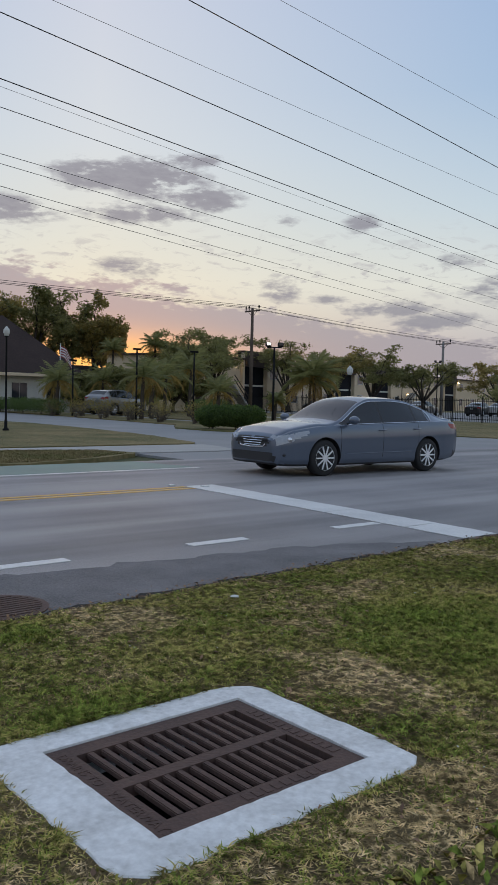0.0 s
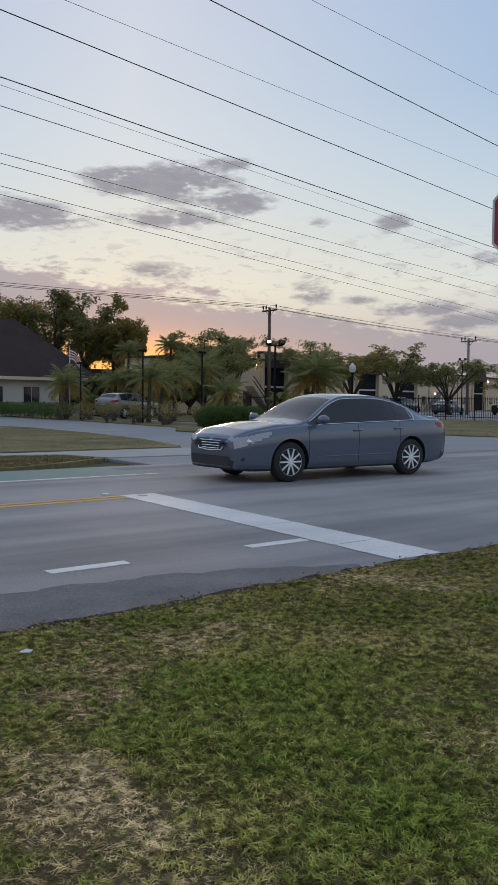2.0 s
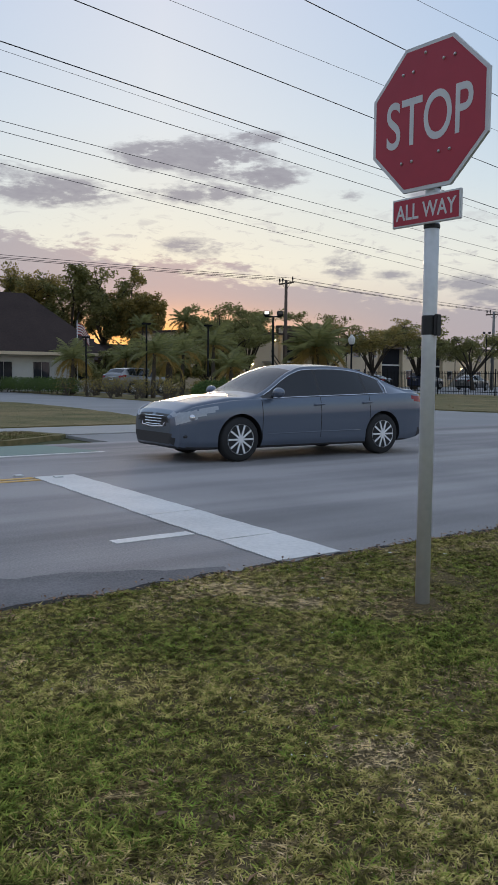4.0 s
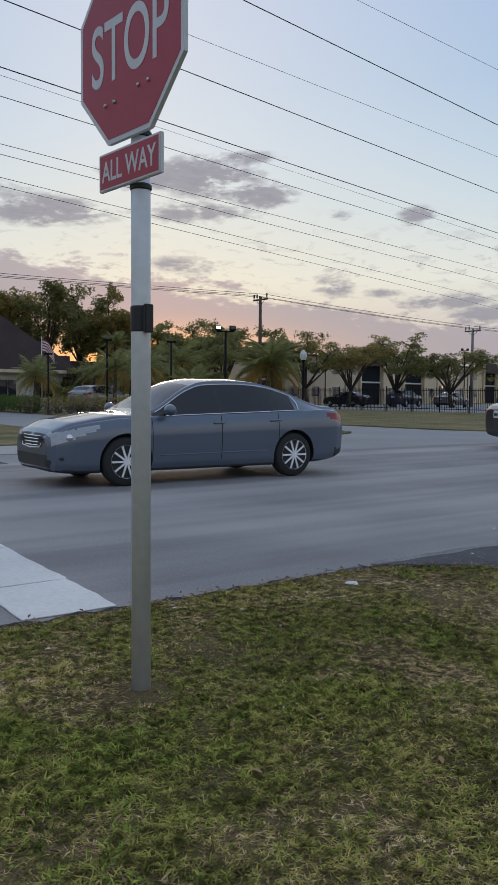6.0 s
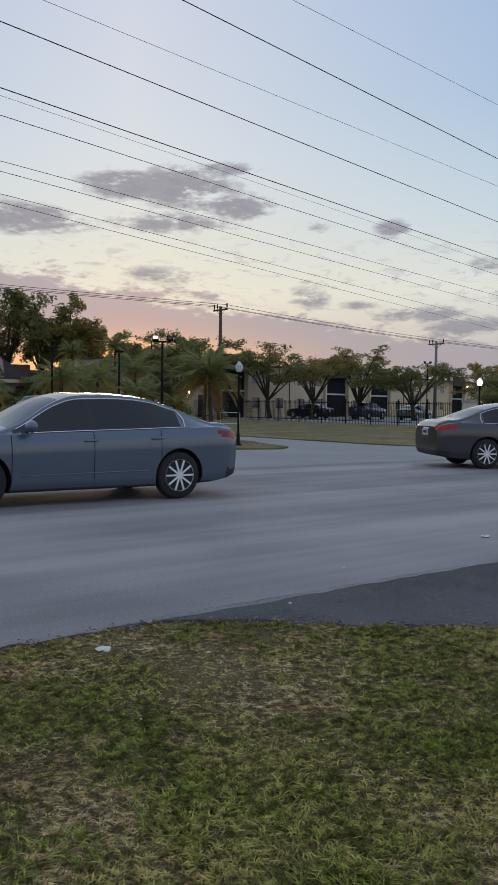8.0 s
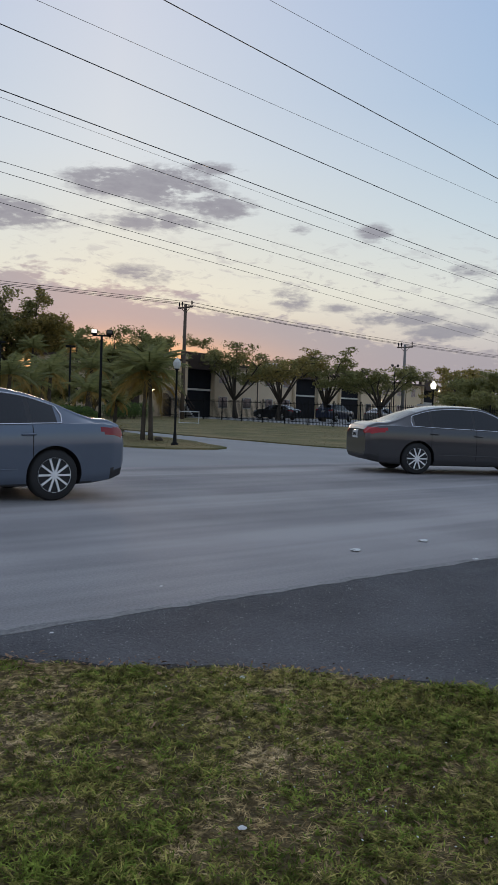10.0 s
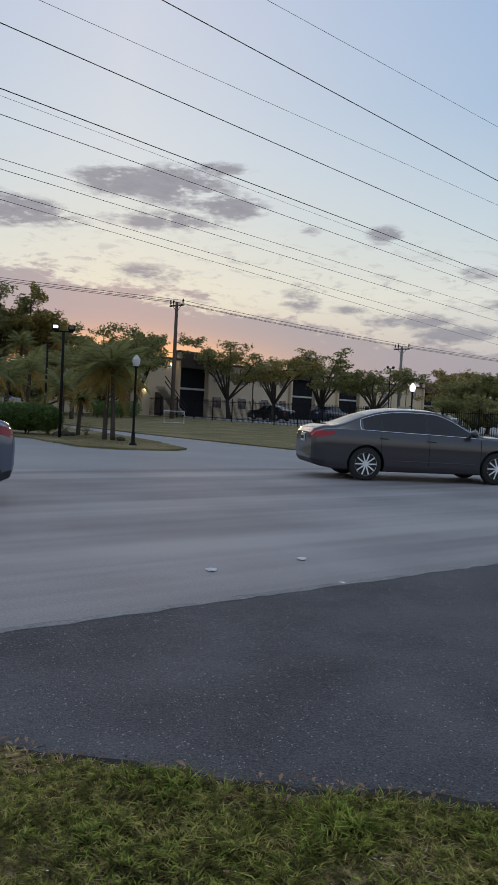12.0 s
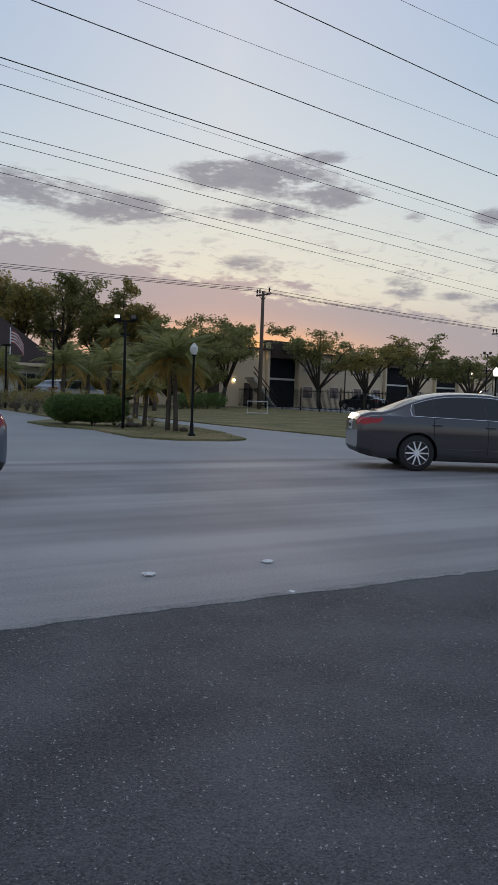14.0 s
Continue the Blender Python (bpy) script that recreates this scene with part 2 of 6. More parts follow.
M["dark_roof"] = material("dark_shingle_roof", (0.068, 0.049, 0.044), (0.036, 0.027, 0.025), 0.95, grain=9, patch=0.9, bump=0.5)
M["screen"] = material("dark_balcony_screen", (0.016, 0.017, 0.021), (0.009, 0.009, 0.011), 0.93, bump=0)
M["glass"] = material("window_glass", (0.03, 0.034, 0.04), (0.02, 0.022, 0.026), 0.06, bump=0, coat=0.5)
M["lantern"] = material("milky_lantern_glass", (0.62, 0.61, 0.56), (0.5, 0.5, 0.47), 0.4, bump=0)
M["lamp_on"] = material("lit_lamp", (0.9, 0.9, 0.85), None, 0.4, bump=0, emit=(1.0, 0.93, 0.78), strength=1.3)
M["lamp_warm"] = material("lit_porch_lamp", (0.9, 0.8, 0.6), None, 0.4, bump=0, emit=(1.0, 0.78, 0.45), strength=9.0)
M["red_sign"] = material("red_reflective_sheet", (0.40, 0.024, 0.048), (0.33, 0.02, 0.04), 0.42, grain=12, patch=2.0, bump=0.03)
M["white_sign"] = material("white_reflective_sheet", (0.66, 0.66, 0.65), (0.54, 0.54, 0.54), 0.42, grain=12, patch=3.0, bump=0.03)
M["bolt"] = material("zinc_bolt", (0.6, 0.6, 0.58), None, 0.35, 0.9, bump=0)
M["band"] = material("black_rubber_band", (0.015, 0.015, 0.016), None, 0.55, bump=0.1)
M["iron"] = material("rusty_cast_iron", (0.13, 0.074, 0.056), (0.06, 0.037, 0.031), 0.8, 0.15, grain=60, patch=6.0, bump=0.4)
# near-black base colour holds the shade inside the drain pit
M["pit"] = material("pit_shade_black", (0.012, 0.009, 0.008), None, 0.9, bump=0.2)
M["drain_paint"] = material("white_painted_concrete", (0.86, 0.85, 0.82), (0.56, 0.545, 0.515), 0.85, grain=34, patch=5.0, mix=0.5, bump=0.8, bump_scale=26, contrast=0.17)
M["litter"] = material("white_litter", (0.75, 0.74, 0.72), (0.55, 0.54, 0.52), 0.7, bump=0.1)


# ---- builders ----
def mesh_of(bm, name, mat, smooth=False):
    me = bpy.data.meshes.new(name)
    bm.to_mesh(me)
    bm.free()
    for m in (mat if isinstance(mat, (list, tuple)) else [mat]):
        me.materials.append(m)
    if smooth:
        me.polygons.foreach_set("use_smooth", [True] * len(me.polygons))
    return me


def part(name, bm, mat, parent=None, label="", smooth=False, kind=""):
    ob = new(name, mesh_of(bm, name, mat, smooth) if isinstance(bm, bmesh.types.BMesh) else bm)
    ob.parent = parent
    return tagged(ob, label, "", "", kind)


def thing(name, m, label, category, group="", kind=""):
    ob = new(name)
    ob.empty_display_size = 0.2
    ob.matrix_basis = m
    return tagged(ob, label, category, group, kind)


def box(bm, x0, y0, z0, x1, y1, z1, bevel=0.0):
    r = bmesh.ops.create_cube(bm, size=1.0, matrix=Matrix.Translation(((x0 + x1) / 2, (y0 + y1) / 2, (z0 + z1) / 2)) @ Matrix.Diagonal((x1 - x0, y1 - y0, z1 - z0, 1)))
    if bevel:
        vs = set(r["verts"])
        es = [e for e in bm.edges if e.verts[0] in vs and e.verts[1] in vs]
        bmesh.ops.bevel(bm, geom=es, offset=bevel, segments=2, affect="EDGES")
    return bm


def tube(bm, pts, radii, n=8, cap=True):
    rings = []
    pts = [Vector(p) for p in pts]
    for i, p in enumerate(pts):
        d = (pts[min(i + 1, len(pts) - 1)] - pts[max(i - 1, 0)]).normalized()
        side = d.cross(Vector((0, 0, 1)) if abs(d.z) < 0.9 else Vector((1, 0, 0))).normalized()
        up = side.cross(d)
        r = radii[i] if isinstance(radii, (list, tuple)) else radii
        rings.append([bm.verts.new(p + (side * math.cos(a) + up * math.sin(a)) * r) for a in (k * 2 * math.pi / n for k in range(n))])
    for a, b in zip(rings, rings[1:]):
        for k in range(n):
            bm.faces.new((a[k], a[(k + 1) % n], b[(k + 1) % n], b[k]))
    if cap:
        bm.faces.new(rings[0][::-1])
        bm.faces.new(rings[-1])
    return bm


def lathe(bm, profile, n=16, at=(0, 0, 0)):
    rings = []
    for r, z in profile:
        rings.append([bm.verts.new((at[0] + r * math.cos(k * 2 * math.pi / n), at[1] + r * math.sin(k * 2 * math.pi / n), at[2] + z)) for k in range(n)])
    for a, b in zip(rings, rings[1:]):
        for k in range(n):
            bm.faces.new((a[k], a[(k + 1) % n], b[(k + 1) % n], b[k]))
    bm.faces.new(rings[0][::-1])
    bm.faces.new(rings[-1])
    return bm


def slab(name, pts, top, thick, mat, label="", category="", kind="structure"):
    bm = bmesh.new()
    lo = [bm.verts.new((x, y, top - thick)) for x, y in pts]
    hi = [bm.verts.new((x, y, top)) for x, y in pts]
    bm.faces.new(hi)
    bm.faces.new(lo[::-1])
    n = len(pts)
    for k in range(n):
        bm.faces.new((lo[k], lo[(k + 1) % n], hi[(k + 1) % n], hi[k]))
    bmesh.ops.recalc_face_normals(bm, faces=bm.faces)
    return tagged(part(name, bm, mat), label, category, "", kind)


def ragged_line(pts, step=0.25, amp=0.03, seed=1):
    """The same line with a natural, uneven edge."""
    rnd = random.Random(seed)
    out = []
    for (x0, y0), (x1, y1) in zip(pts, pts[1:]):
        n = max(1, int(math.hypot(x1 - x0, y1 - y0) / step))
        for k in range(n):
            t = k / n
            out.append((x0 + (x1 - x0) * t + rnd.uniform(-amp, amp), y0 + (y1 - y0) * t + rnd.uniform(-amp, amp)))
    return out + [pts[-1]]


def inside(pts, x, y):
    c = np.zeros(len(x), bool)
    n = len(pts)
    for i in range(n):
        (x0, y0), (x1, y1) = pts[i], pts[i - 1]
        if y0 != y1:
            c ^= ((y0 > y) != (y1 > y)) & (x < (x1 - x0) * (y - y0) / (y1 - y0) + x0)
    return c


def soup(name, verts, faces_per, mat):
    """A mesh of many loose polygons, each of faces_per corners."""
    n = len(verts) // faces_per
    me = bpy.data.meshes.new(name)
    me.vertices.add(len(verts))
    me.vertices.foreach_set("co", np.asarray(verts, np.float32).ravel())
    me.loops.add(len(verts))
    me.loops.foreach_set("vertex_index", np.arange(len(verts), dtype=np.int32))
    me.polygons.add(n)
    me.polygons.foreach_set("loop_start", np.arange(0, len(verts), faces_per, dtype=np.int32))
    me.materials.append(mat)
    me.update(calc_edges=True)
    return me


def leaves(name, centres, size, mat, rng, flat=0.6):
    """Pointed leaves of varied turn at the given centres."""
    n = len(centres)
    a = rng.normal(size=(n, 3))
    a[:, 2] *= flat
    a /= np.linalg.norm(a, axis=1)[:, None]
    b = np.cross(a, rng.normal(size=(n, 3)))
    b /= np.linalg.norm(b, axis=1)[:, None]
    s = size * rng.uniform(0.6, 1.3, (n, 1))
    v = np.stack([centres - a * s, centres - b * s * 0.45, centres + a * s, centres + b * s * 0.45], 1).reshape(-1, 3)
    return soup(name, v, 4, mat)


def clump_points(rng, clumps, count):
    """Points in the shells of several clumps (x, y, z, rx, rz)."""
    w = np.array([c[3] ** 2 * c[4] for c in clumps])
    idx = rng.choice(len(clumps), count, p=w / w.sum())
    c = np.array(clumps)[idx]
    d = rng.normal(size=(count, 3))
    d /= np.linalg.norm(d, axis=1)[:, None]
    r = rng.uniform(0.35, 1.0, (count, 1)) ** 0.6
    return c[:, :3] + d * r * np.stack([c[:, 3], c[:, 3], c[:, 4]], 1)


def tree(x, y, h, spread, seed, mat="leaf", base=0.30, lean=0.0, count=4200, leaf=0.2, label="broad-leaved tree with a dark ragged crown", limbs=6, trunk=0.16, low=0.45, weep=0.0, tuft=1.0):
    """A forked trunk, arching limbs with side branches, and leaves in many small sprays along them."""
    rng = np.random.default_rng(seed)
    t = thing("tree", pose(x, y, -0.03), label, "tree", "trees")
    bm = bmesh.new()
    zb = h * base
    top = Vector((lean * 0.5, 0, zb))
    tube(bm, [(0, 0, 0), (lean * 0.15 + rng.normal() * 0.06, 0.05, zb * 0.5), top], [trunk * 1.35, trunk, trunk * 0.85], 9)
    sprays = []
    for k in range(limbs):
        a = k * 2.399 + seed
        rr = spread * rng.uniform(0.30, 1.0)
        zt = h * rng.uniform(low, 1.0) * (1 - 0.14 * (rr / spread) ** 2)
        e = Vector((lean * 0.8 + rr * math.cos(a), rr * math.sin(a), zt))
        m = top.lerp(e, 0.42) + Vector((rng.normal() * 0.3, rng.normal() * 0.3, (zt - zb) * rng.uniform(0.0, 0.28)))
        pts = [top, m, m.lerp(e, 0.55) + Vector((0, 0, (zt - zb) * 0.08)), e]
        tube(bm, pts, [trunk * 0.62, trunk * 0.38, trunk * 0.22, trunk * 0.08], 6)
        for j in range(6):
            f = rng.uniform(0.25, 1.0)
            p = pts[1].lerp(pts[2], f) if f < 0.5 else pts[2].lerp(pts[3], f)
            q = p + Vector((rng.normal() * spread * 0.20, rng.normal() * spread * 0.20, h * rng.uniform(-0.02, 0.12)))
            tube(bm, [p, p.lerp(q, 0.6) + Vector((0, 0, 0.08)), q], [trunk * 0.16, trunk * 0.1, 0.012], 5)
            for i in range(4):
                c = p.lerp(q, rng.uniform(0.35, 1.1))
                sprays.append((c.x + rng.normal() * spread * 0.07, c.y + rng.normal() * spread * 0.07, c.z + rng.normal() * h * 0.02, tuft * spread * rng.uniform(0.05, 0.15), tuft * h * rng.uniform(0.012, 0.045)))
            if weep:
                d = rng.uniform(0.3, 1.0) * weep * h
                for i in range(3):
                    sprays.append((q.x, q.y, q.z - d * (i + 0.5) / 3, spread * rng.uniform(0.03, 0.06), d / 5))
    part("trunk", bm, M["bark"], t, smooth=True)
    p = clump_points(rng, sprays, count)
    p += rng.normal(size=p.shape) * 0.07
    part("crown", leaves("crown", p, leaf, M[mat], rng), None, t)
    return t


def frond_mesh(length, droop, dry, seed):
    rng = np.random.default_rng(seed)
    v = []
    for k in range(26):
        s = 0.12 + 0.88 * k / 25
        x, z = length * s * (1 - 0.18 * droop * s), length * (0.42 * s - (0.45 + 0.55 * droop) * s * s)
        ll = length * 0.34 * math.sin(math.pi * min(1, 0.12 + s * 0.88)) + 0.05
        for side in (-1, 1):
            tip = (x + ll * 0.55, side * ll * 0.8, z - ll * rng.uniform(0.25, 0.6))
            w = 0.028
            v += [(x - w, 0, z), (x + w, 0, z + 0.01), tip]
    bm = bmesh.new()
    tube(bm, [(length * s * (1 - 0.18 * droop * s), 0, length * (0.42 * s - (0.45 + 0.55 * droop) * s * s)) for s in (0, 0.25, 0.5, 0.75, 1)], [0.03, 0.024, 0.018, 0.012, 0.005], 5)
    for k in range(0, len(v), 3):
        bm.faces.new([bm.verts.new(p) for p in v[k:k + 3]])
    return mesh_of(bm, "frond", M["leaf_dry" if dry else "leaf_palm"])


FRONDS = {}


def palm(x, y, h, length, seed, lean=0.0, stems=1, fronds=20, stout=1.0, label="feathery date palm with drooping green fronds"):
    rnd = random.Random(seed)
    t = thing("palm_tree", pose(x, y, -0.03), label, "palm tree", "palms")
    for s in range(stems):
        a0 = rnd.uniform(0, 6.28)
        ox, oy = (0.28 * s * math.cos(a0), 0.28 * s * math.sin(a0))
        hh = h * (1 - 0.13 * s)
        tx, ty = ox + lean * (1 if s == 0 else -0.6), oy
        bm = bmesh.new()
        n = 9
        tube(bm, [(ox + (tx - ox) * (k / n) ** 1.4, oy, hh * k / n) for k in range(n + 1)], [stout * (0.13 - 0.05 * k / n + (0.012 if k % 2 else 0)) for k in range(n + 1)], 9)
        part("trunk", bm, M["bark"], t, smooth=True)
        for k in range(fronds):
            dry = k >= fronds * 0.72
            droop = 0.15 + 0.8 * k / fronds
            key = (round(length, 1), min(4, int(droop * 3.4)), dry)
            if key not in FRONDS:
                FRONDS[key] = frond_mesh(length, droop, dry, seed + k)
            f = new("frond", FRONDS[key])
            f.parent = t
            f.matrix_basis = pose(tx, ty, hh, 0, -62 + 92 * k / fronds + rnd.uniform(-8, 8), k * 137.5 + rnd.uniform(-10, 10))
            f.scale = (rnd.uniform(0.85, 1.1),) * 3
    return t


# ---- ground, roads and paint ----
bm = bmesh.new()
# the sheet leaves out the drain's pit
for x0, y0, x1, y1 in ((-1500, -1500, 1500, 1.48), (-1500, 2.36, 1500, 1500), (-1500, 1.48, 1.6, 2.36), (2.66, 1.48, 1500, 2.36)):
    bm.faces.new([bm.verts.new((x, y, -0.07)) for x, y in ((x0, y0), (x1, y0), (x1, y1), (x0, y1))])
tagged(part("ground", bm, M["ground"]), "dull dry grass ground reaching the horizon", "ground", "", "structure")
slab("road", [(-160, 3.9), (260, 3.9), (260, 14.25), (-160, 14.25)], 0.0, 0.06, M["asphalt"], "worn grey asphalt road with tyre-dark lanes", "road")
slab("side_street", [(9.7, 4.45), (9.7, -70), (26, -70), (26, 4.45)], 0.006, 0.07, M["asphalt_dark"], "dark coarse asphalt side street joining the road", "road")
DRIVE = [(11.0, 14.25), (17.2, 14.25), (44, 14.25), (44, 15.5), (31, 16.2), (29.7, 17.3), (28.6, 20), (28.3, 29), (29, 40), (33, 75), (14, 75), (15.5, 42),
         (17.0, 34), (16.8, 28), (16.0, 23), (14.9, 19.2), (14.5, 17.5), (14.1, 16.2), (11.0, 16.2)]
slab("driveway", DRIVE, -0.004, 0.06, M["drive"], "pale worn asphalt entrance driveway", "driveway")
# verge: straight along the road, then round the corner into the side street
CORNER = [(9.9, 4.46), (10.15, 4.4), (10.5, 4.15), (11.0, 3.72), (11.55, 3.3), (12.05, 2.7), (12.4, 2.24), (12.9, 1.74), (13.2, 1.4), (13.7, 0.6), (13.95, -0.5), (14.0, -3), (14.0, -14)]
EDGE = ragged_line([(-60, 4.22), (2.2, 4.15), (3.6, 4.2), (5.2, 4.27), (7.0, 4.34), (8.6, 4.35)] + [(x - 0.06, y - 0.10) for x, y in CORNER], 0.10, 0.03, 4)
def evaluated(ob):
    dg = bpy.context.evaluated_depsgraph_get()
    me = bpy.data.meshes.new_from_object(ob.evaluated_get(dg))
    bpy.data.objects.remove(ob)
    return me


verge = slab("grass_verge", [(-60, -14)] + EDGE, 0.010, 0.09, M["soil"], "patchy verge soil under short worn grass", "ground")
cutter = new("tmp_cut", mesh_of(box(bmesh.new(), 2.13 - 0.5, 1.92 - 0.42, -0.3, 2.13 + 0.5, 1.92 + 0.42, 0.3), "tmp_cut", M["soil"]))
mod = verge.modifiers.new("pit", "BOOLEAN")
mod.object, mod.operation, mod.solver = cutter, "DIFFERENCE", "EXACT"
bpy.context.view_layer.update()
holed = evaluated(verge)
bpy.data.objects.remove(cutter)
holed.name = "grass_verge"
tagged(new("grass_verge", holed), "patchy verge soil under short worn grass", "ground", "", "structure")
slab("grass_strip", ragged_line([(-60, 14.35), (7.3, 14.3), (9.0, 14.9), (10.7, 15.9), (11.0, 16.2), (10.6, 17.3), (8.4, 17.9), (-60, 18.0), (-60, 14.35)], 0.4, 0.05, 5), 0.03, 0.1, M["far_grass"], "dry grass strip beside the road", "ground")
slab("sidewalk", [(-60, 18.02), (8.4, 17.95), (10.7, 17.35), (11.1, 16.22), (14.1, 16.1), (14.6, 17.6), (14.75, 18.6), (-60, 18.75)], 0.02, 0.09, M["concrete"], "pale concrete sidewalk ending at the driveway", "sidewalk")
slab("lawn", ragged_line([(-60, 18.77), (14.6, 18.75), (14.95, 19.3), (16.0, 23), (16.7, 28), (16.9, 34), (15.4, 42), (14.0, 48), (-60, 60), (-60, 18.77)], 0.4, 0.06, 6), 0.04, 0.11, M["far_grass"], "brownish dry lawn beside the driveway", "ground")
slab("field", ragged_line([(29.75, 17.35), (31.5, 16.75), (60, 16.4), (120, 16.4), (120, 120), (48, 120), (31.0, 52), (29.2, 40), (28.4, 29), (28.7, 20), (29.75, 17.35)], 0.4, 0.07, 7), 0.035, 0.11, M["far_grass"], "wide dry grass field before the fence", "ground")
slab("far_sidewalk", [(29.9, 15.6), (31.2, 16.7), (120, 16.35), (120, 15.6)], 0.018, 0.09, M["concrete"], "pale concrete sidewalk along the field", "sidewalk")
slab("far_grass_strip", ragged_line([(30.4, 15.0), (31.4, 14.35), (120, 14.35), (120, 15.58), (30.6, 15.58), (30.4, 15.0)], 0.3, 0.04, 8), 0.032, 0.1, M["far_grass"], "narrow grass strip along the kerb", "ground")
ISLAND = ragged_line([(21.3, 20.6), (22.0, 19.5), (23.6, 19.15), (24.3, 19.6), (25.6, 23.5), (26.6, 29.0), (27.2, 40.0), (30.5, 74), (24.5, 74), (24.2, 45), (23.3, 32), (20.9, 28.6), (20.8, 26.4), (21.6, 24.4), (21.3, 20.6)], 0.3, 0.06, 9)
slab("island", ISLAND, 0.05, 0.12, M["far_grass"], "grassy traffic island between the driveway lanes", "ground")
slab("parking_lot", [(52, 20), (130, 20), (130, 68), (52, 68)], 0.045, 0.05, M["drive"], "pale asphalt parking lot behind the fence", "ground")


def paint(name, pts, mat, label, z=0.006):
    return slab(name, pts, z, 0.005, mat, label, "road marking")


for y0, y1 in ((4.47, 5.28), (5.295, 6.59), (6.605, 9.79)):
    u, v = (y0 - 4.47) / 5.32, (y1 - 4.47) / 5.32
    paint("stop_line", ragged_line([(7.39 + 0.35 * u, y0), (7.97 + 0.31 * u, y0), (7.97 + 0.31 * v, y1), (7.39 + 0.35 * v, y1), (7.39 + 0.35 * u, y0)], 0.15, 0.010, int(y0 * 10)), M["white_paint"], "worn white stop line across the lane", 0.008)
for k in range(-9, 2):
    x0 = 4.80 + 1.94 * k
    paint("lane_dash", ragged_line([(x0, 5.60), (x0 + 0.69, 5.60), (x0 + 0.69, 5.74), (x0, 5.74), (x0, 5.60)], 0.1, 0.006, 20 + k), M["white_paint"], "short white dotted lane mark")
for y in (9.47, 9.68):
    paint("yellow_line", ragged_line([(-150, y), (-10, y), (7.72, y), (7.72, y + 0.11), (-10, y + 0.11), (-150, y + 0.11), (-150, y)], 0.6, 0.006, int(y * 10)), M["yellow_paint"], "yellow double centre line")
paint("bike_lane", [(-150, 12.55), (10.0, 12.55), (9.6, 14.2), (-150, 14.2)], M["green_paint"], "faded green bike lane", 0.005)
paint("bike_line", [(-150, 12.40), (10.0, 12.40), (10.0, 12.52), (-150, 12.52)], M["white_paint"], "white bike lane edge line")


rnd = random.Random(31)
line = [p for p in EDGE if 0.5 < p[0] and p[1] > -2]
bm = bmesh.new()
prev = None
for k in range(1, len(line) - 1):
    dx, dy = line[k + 1][0] - line[k - 1][0], line[k + 1][1] - line[k - 1][1]
    L = math.hypot(dx, dy) or 1
    w = rnd.uniform(0.03, 0.11)
    ring = [bm.verts.new((line[k][0] + dy / L * 0.05, line[k][1] - dx / L * 0.05, 0.0075)), bm.verts.new((line[k][0] - dy / L * w, line[k][1] + dx / L * w, 0.0085))]
    if prev:
        bm.faces.new((prev[0], ring[0], ring[1], prev[1]))
    prev = ring
M["edge"] = material("crumbling_asphalt_edge", (0.06, 0.055, 0.05), (0.022, 0.02, 0.018), 0.92, grain=60, patch=4.0, bump=0.8)
tagged(part("asphalt_edge", bm, M["edge"]), "dark crumbling asphalt edge along the grass", "road edge", "", "structure")

M["asphalt_old"] = material("old_dark_asphalt", (0.20, 0.19, 0.188), (0.085, 0.082, 0.084), 0.8, grain=80, patch=1.6, mix=0.5, bump=0.8, bump_scale=70, contrast=0.13)
slab("old_asphalt", ragged_line([(-40, 3.95), (6.9, 3.95), (6.9, 4.6), (5.9, 4.95), (4.6, 5.2), (3.0, 5.35), (1.0, 5.3), (-40, 5.3), (-40, 3.95)], 0.16, 0.09, 52), 0.0045, 0.006, M["asphalt_old"], "darker worn asphalt along the road's edge", "road")
M["seam_tar"] = material("pale_asphalt_joint", (0.30, 0.285, 0.275), (0.13, 0.125, 0.123), 0.85, grain=50, patch=3.0, bump=0.5, contrast=0.15)
tagged(slab("asphalt_joint", ragged_line([(9.95, 4.40), (25.9, 4.40), (25.9, 4.49), (9.95, 4.49), (9.95, 4.40)], 0.12, 0.022, 41), 0.0105, 0.006, M["seam_tar"]), "pale gritty joint between two asphalt layers", "road joint", "", "structure")

# ---- grass of the verge ----
rng = np.random.default_rng(11)


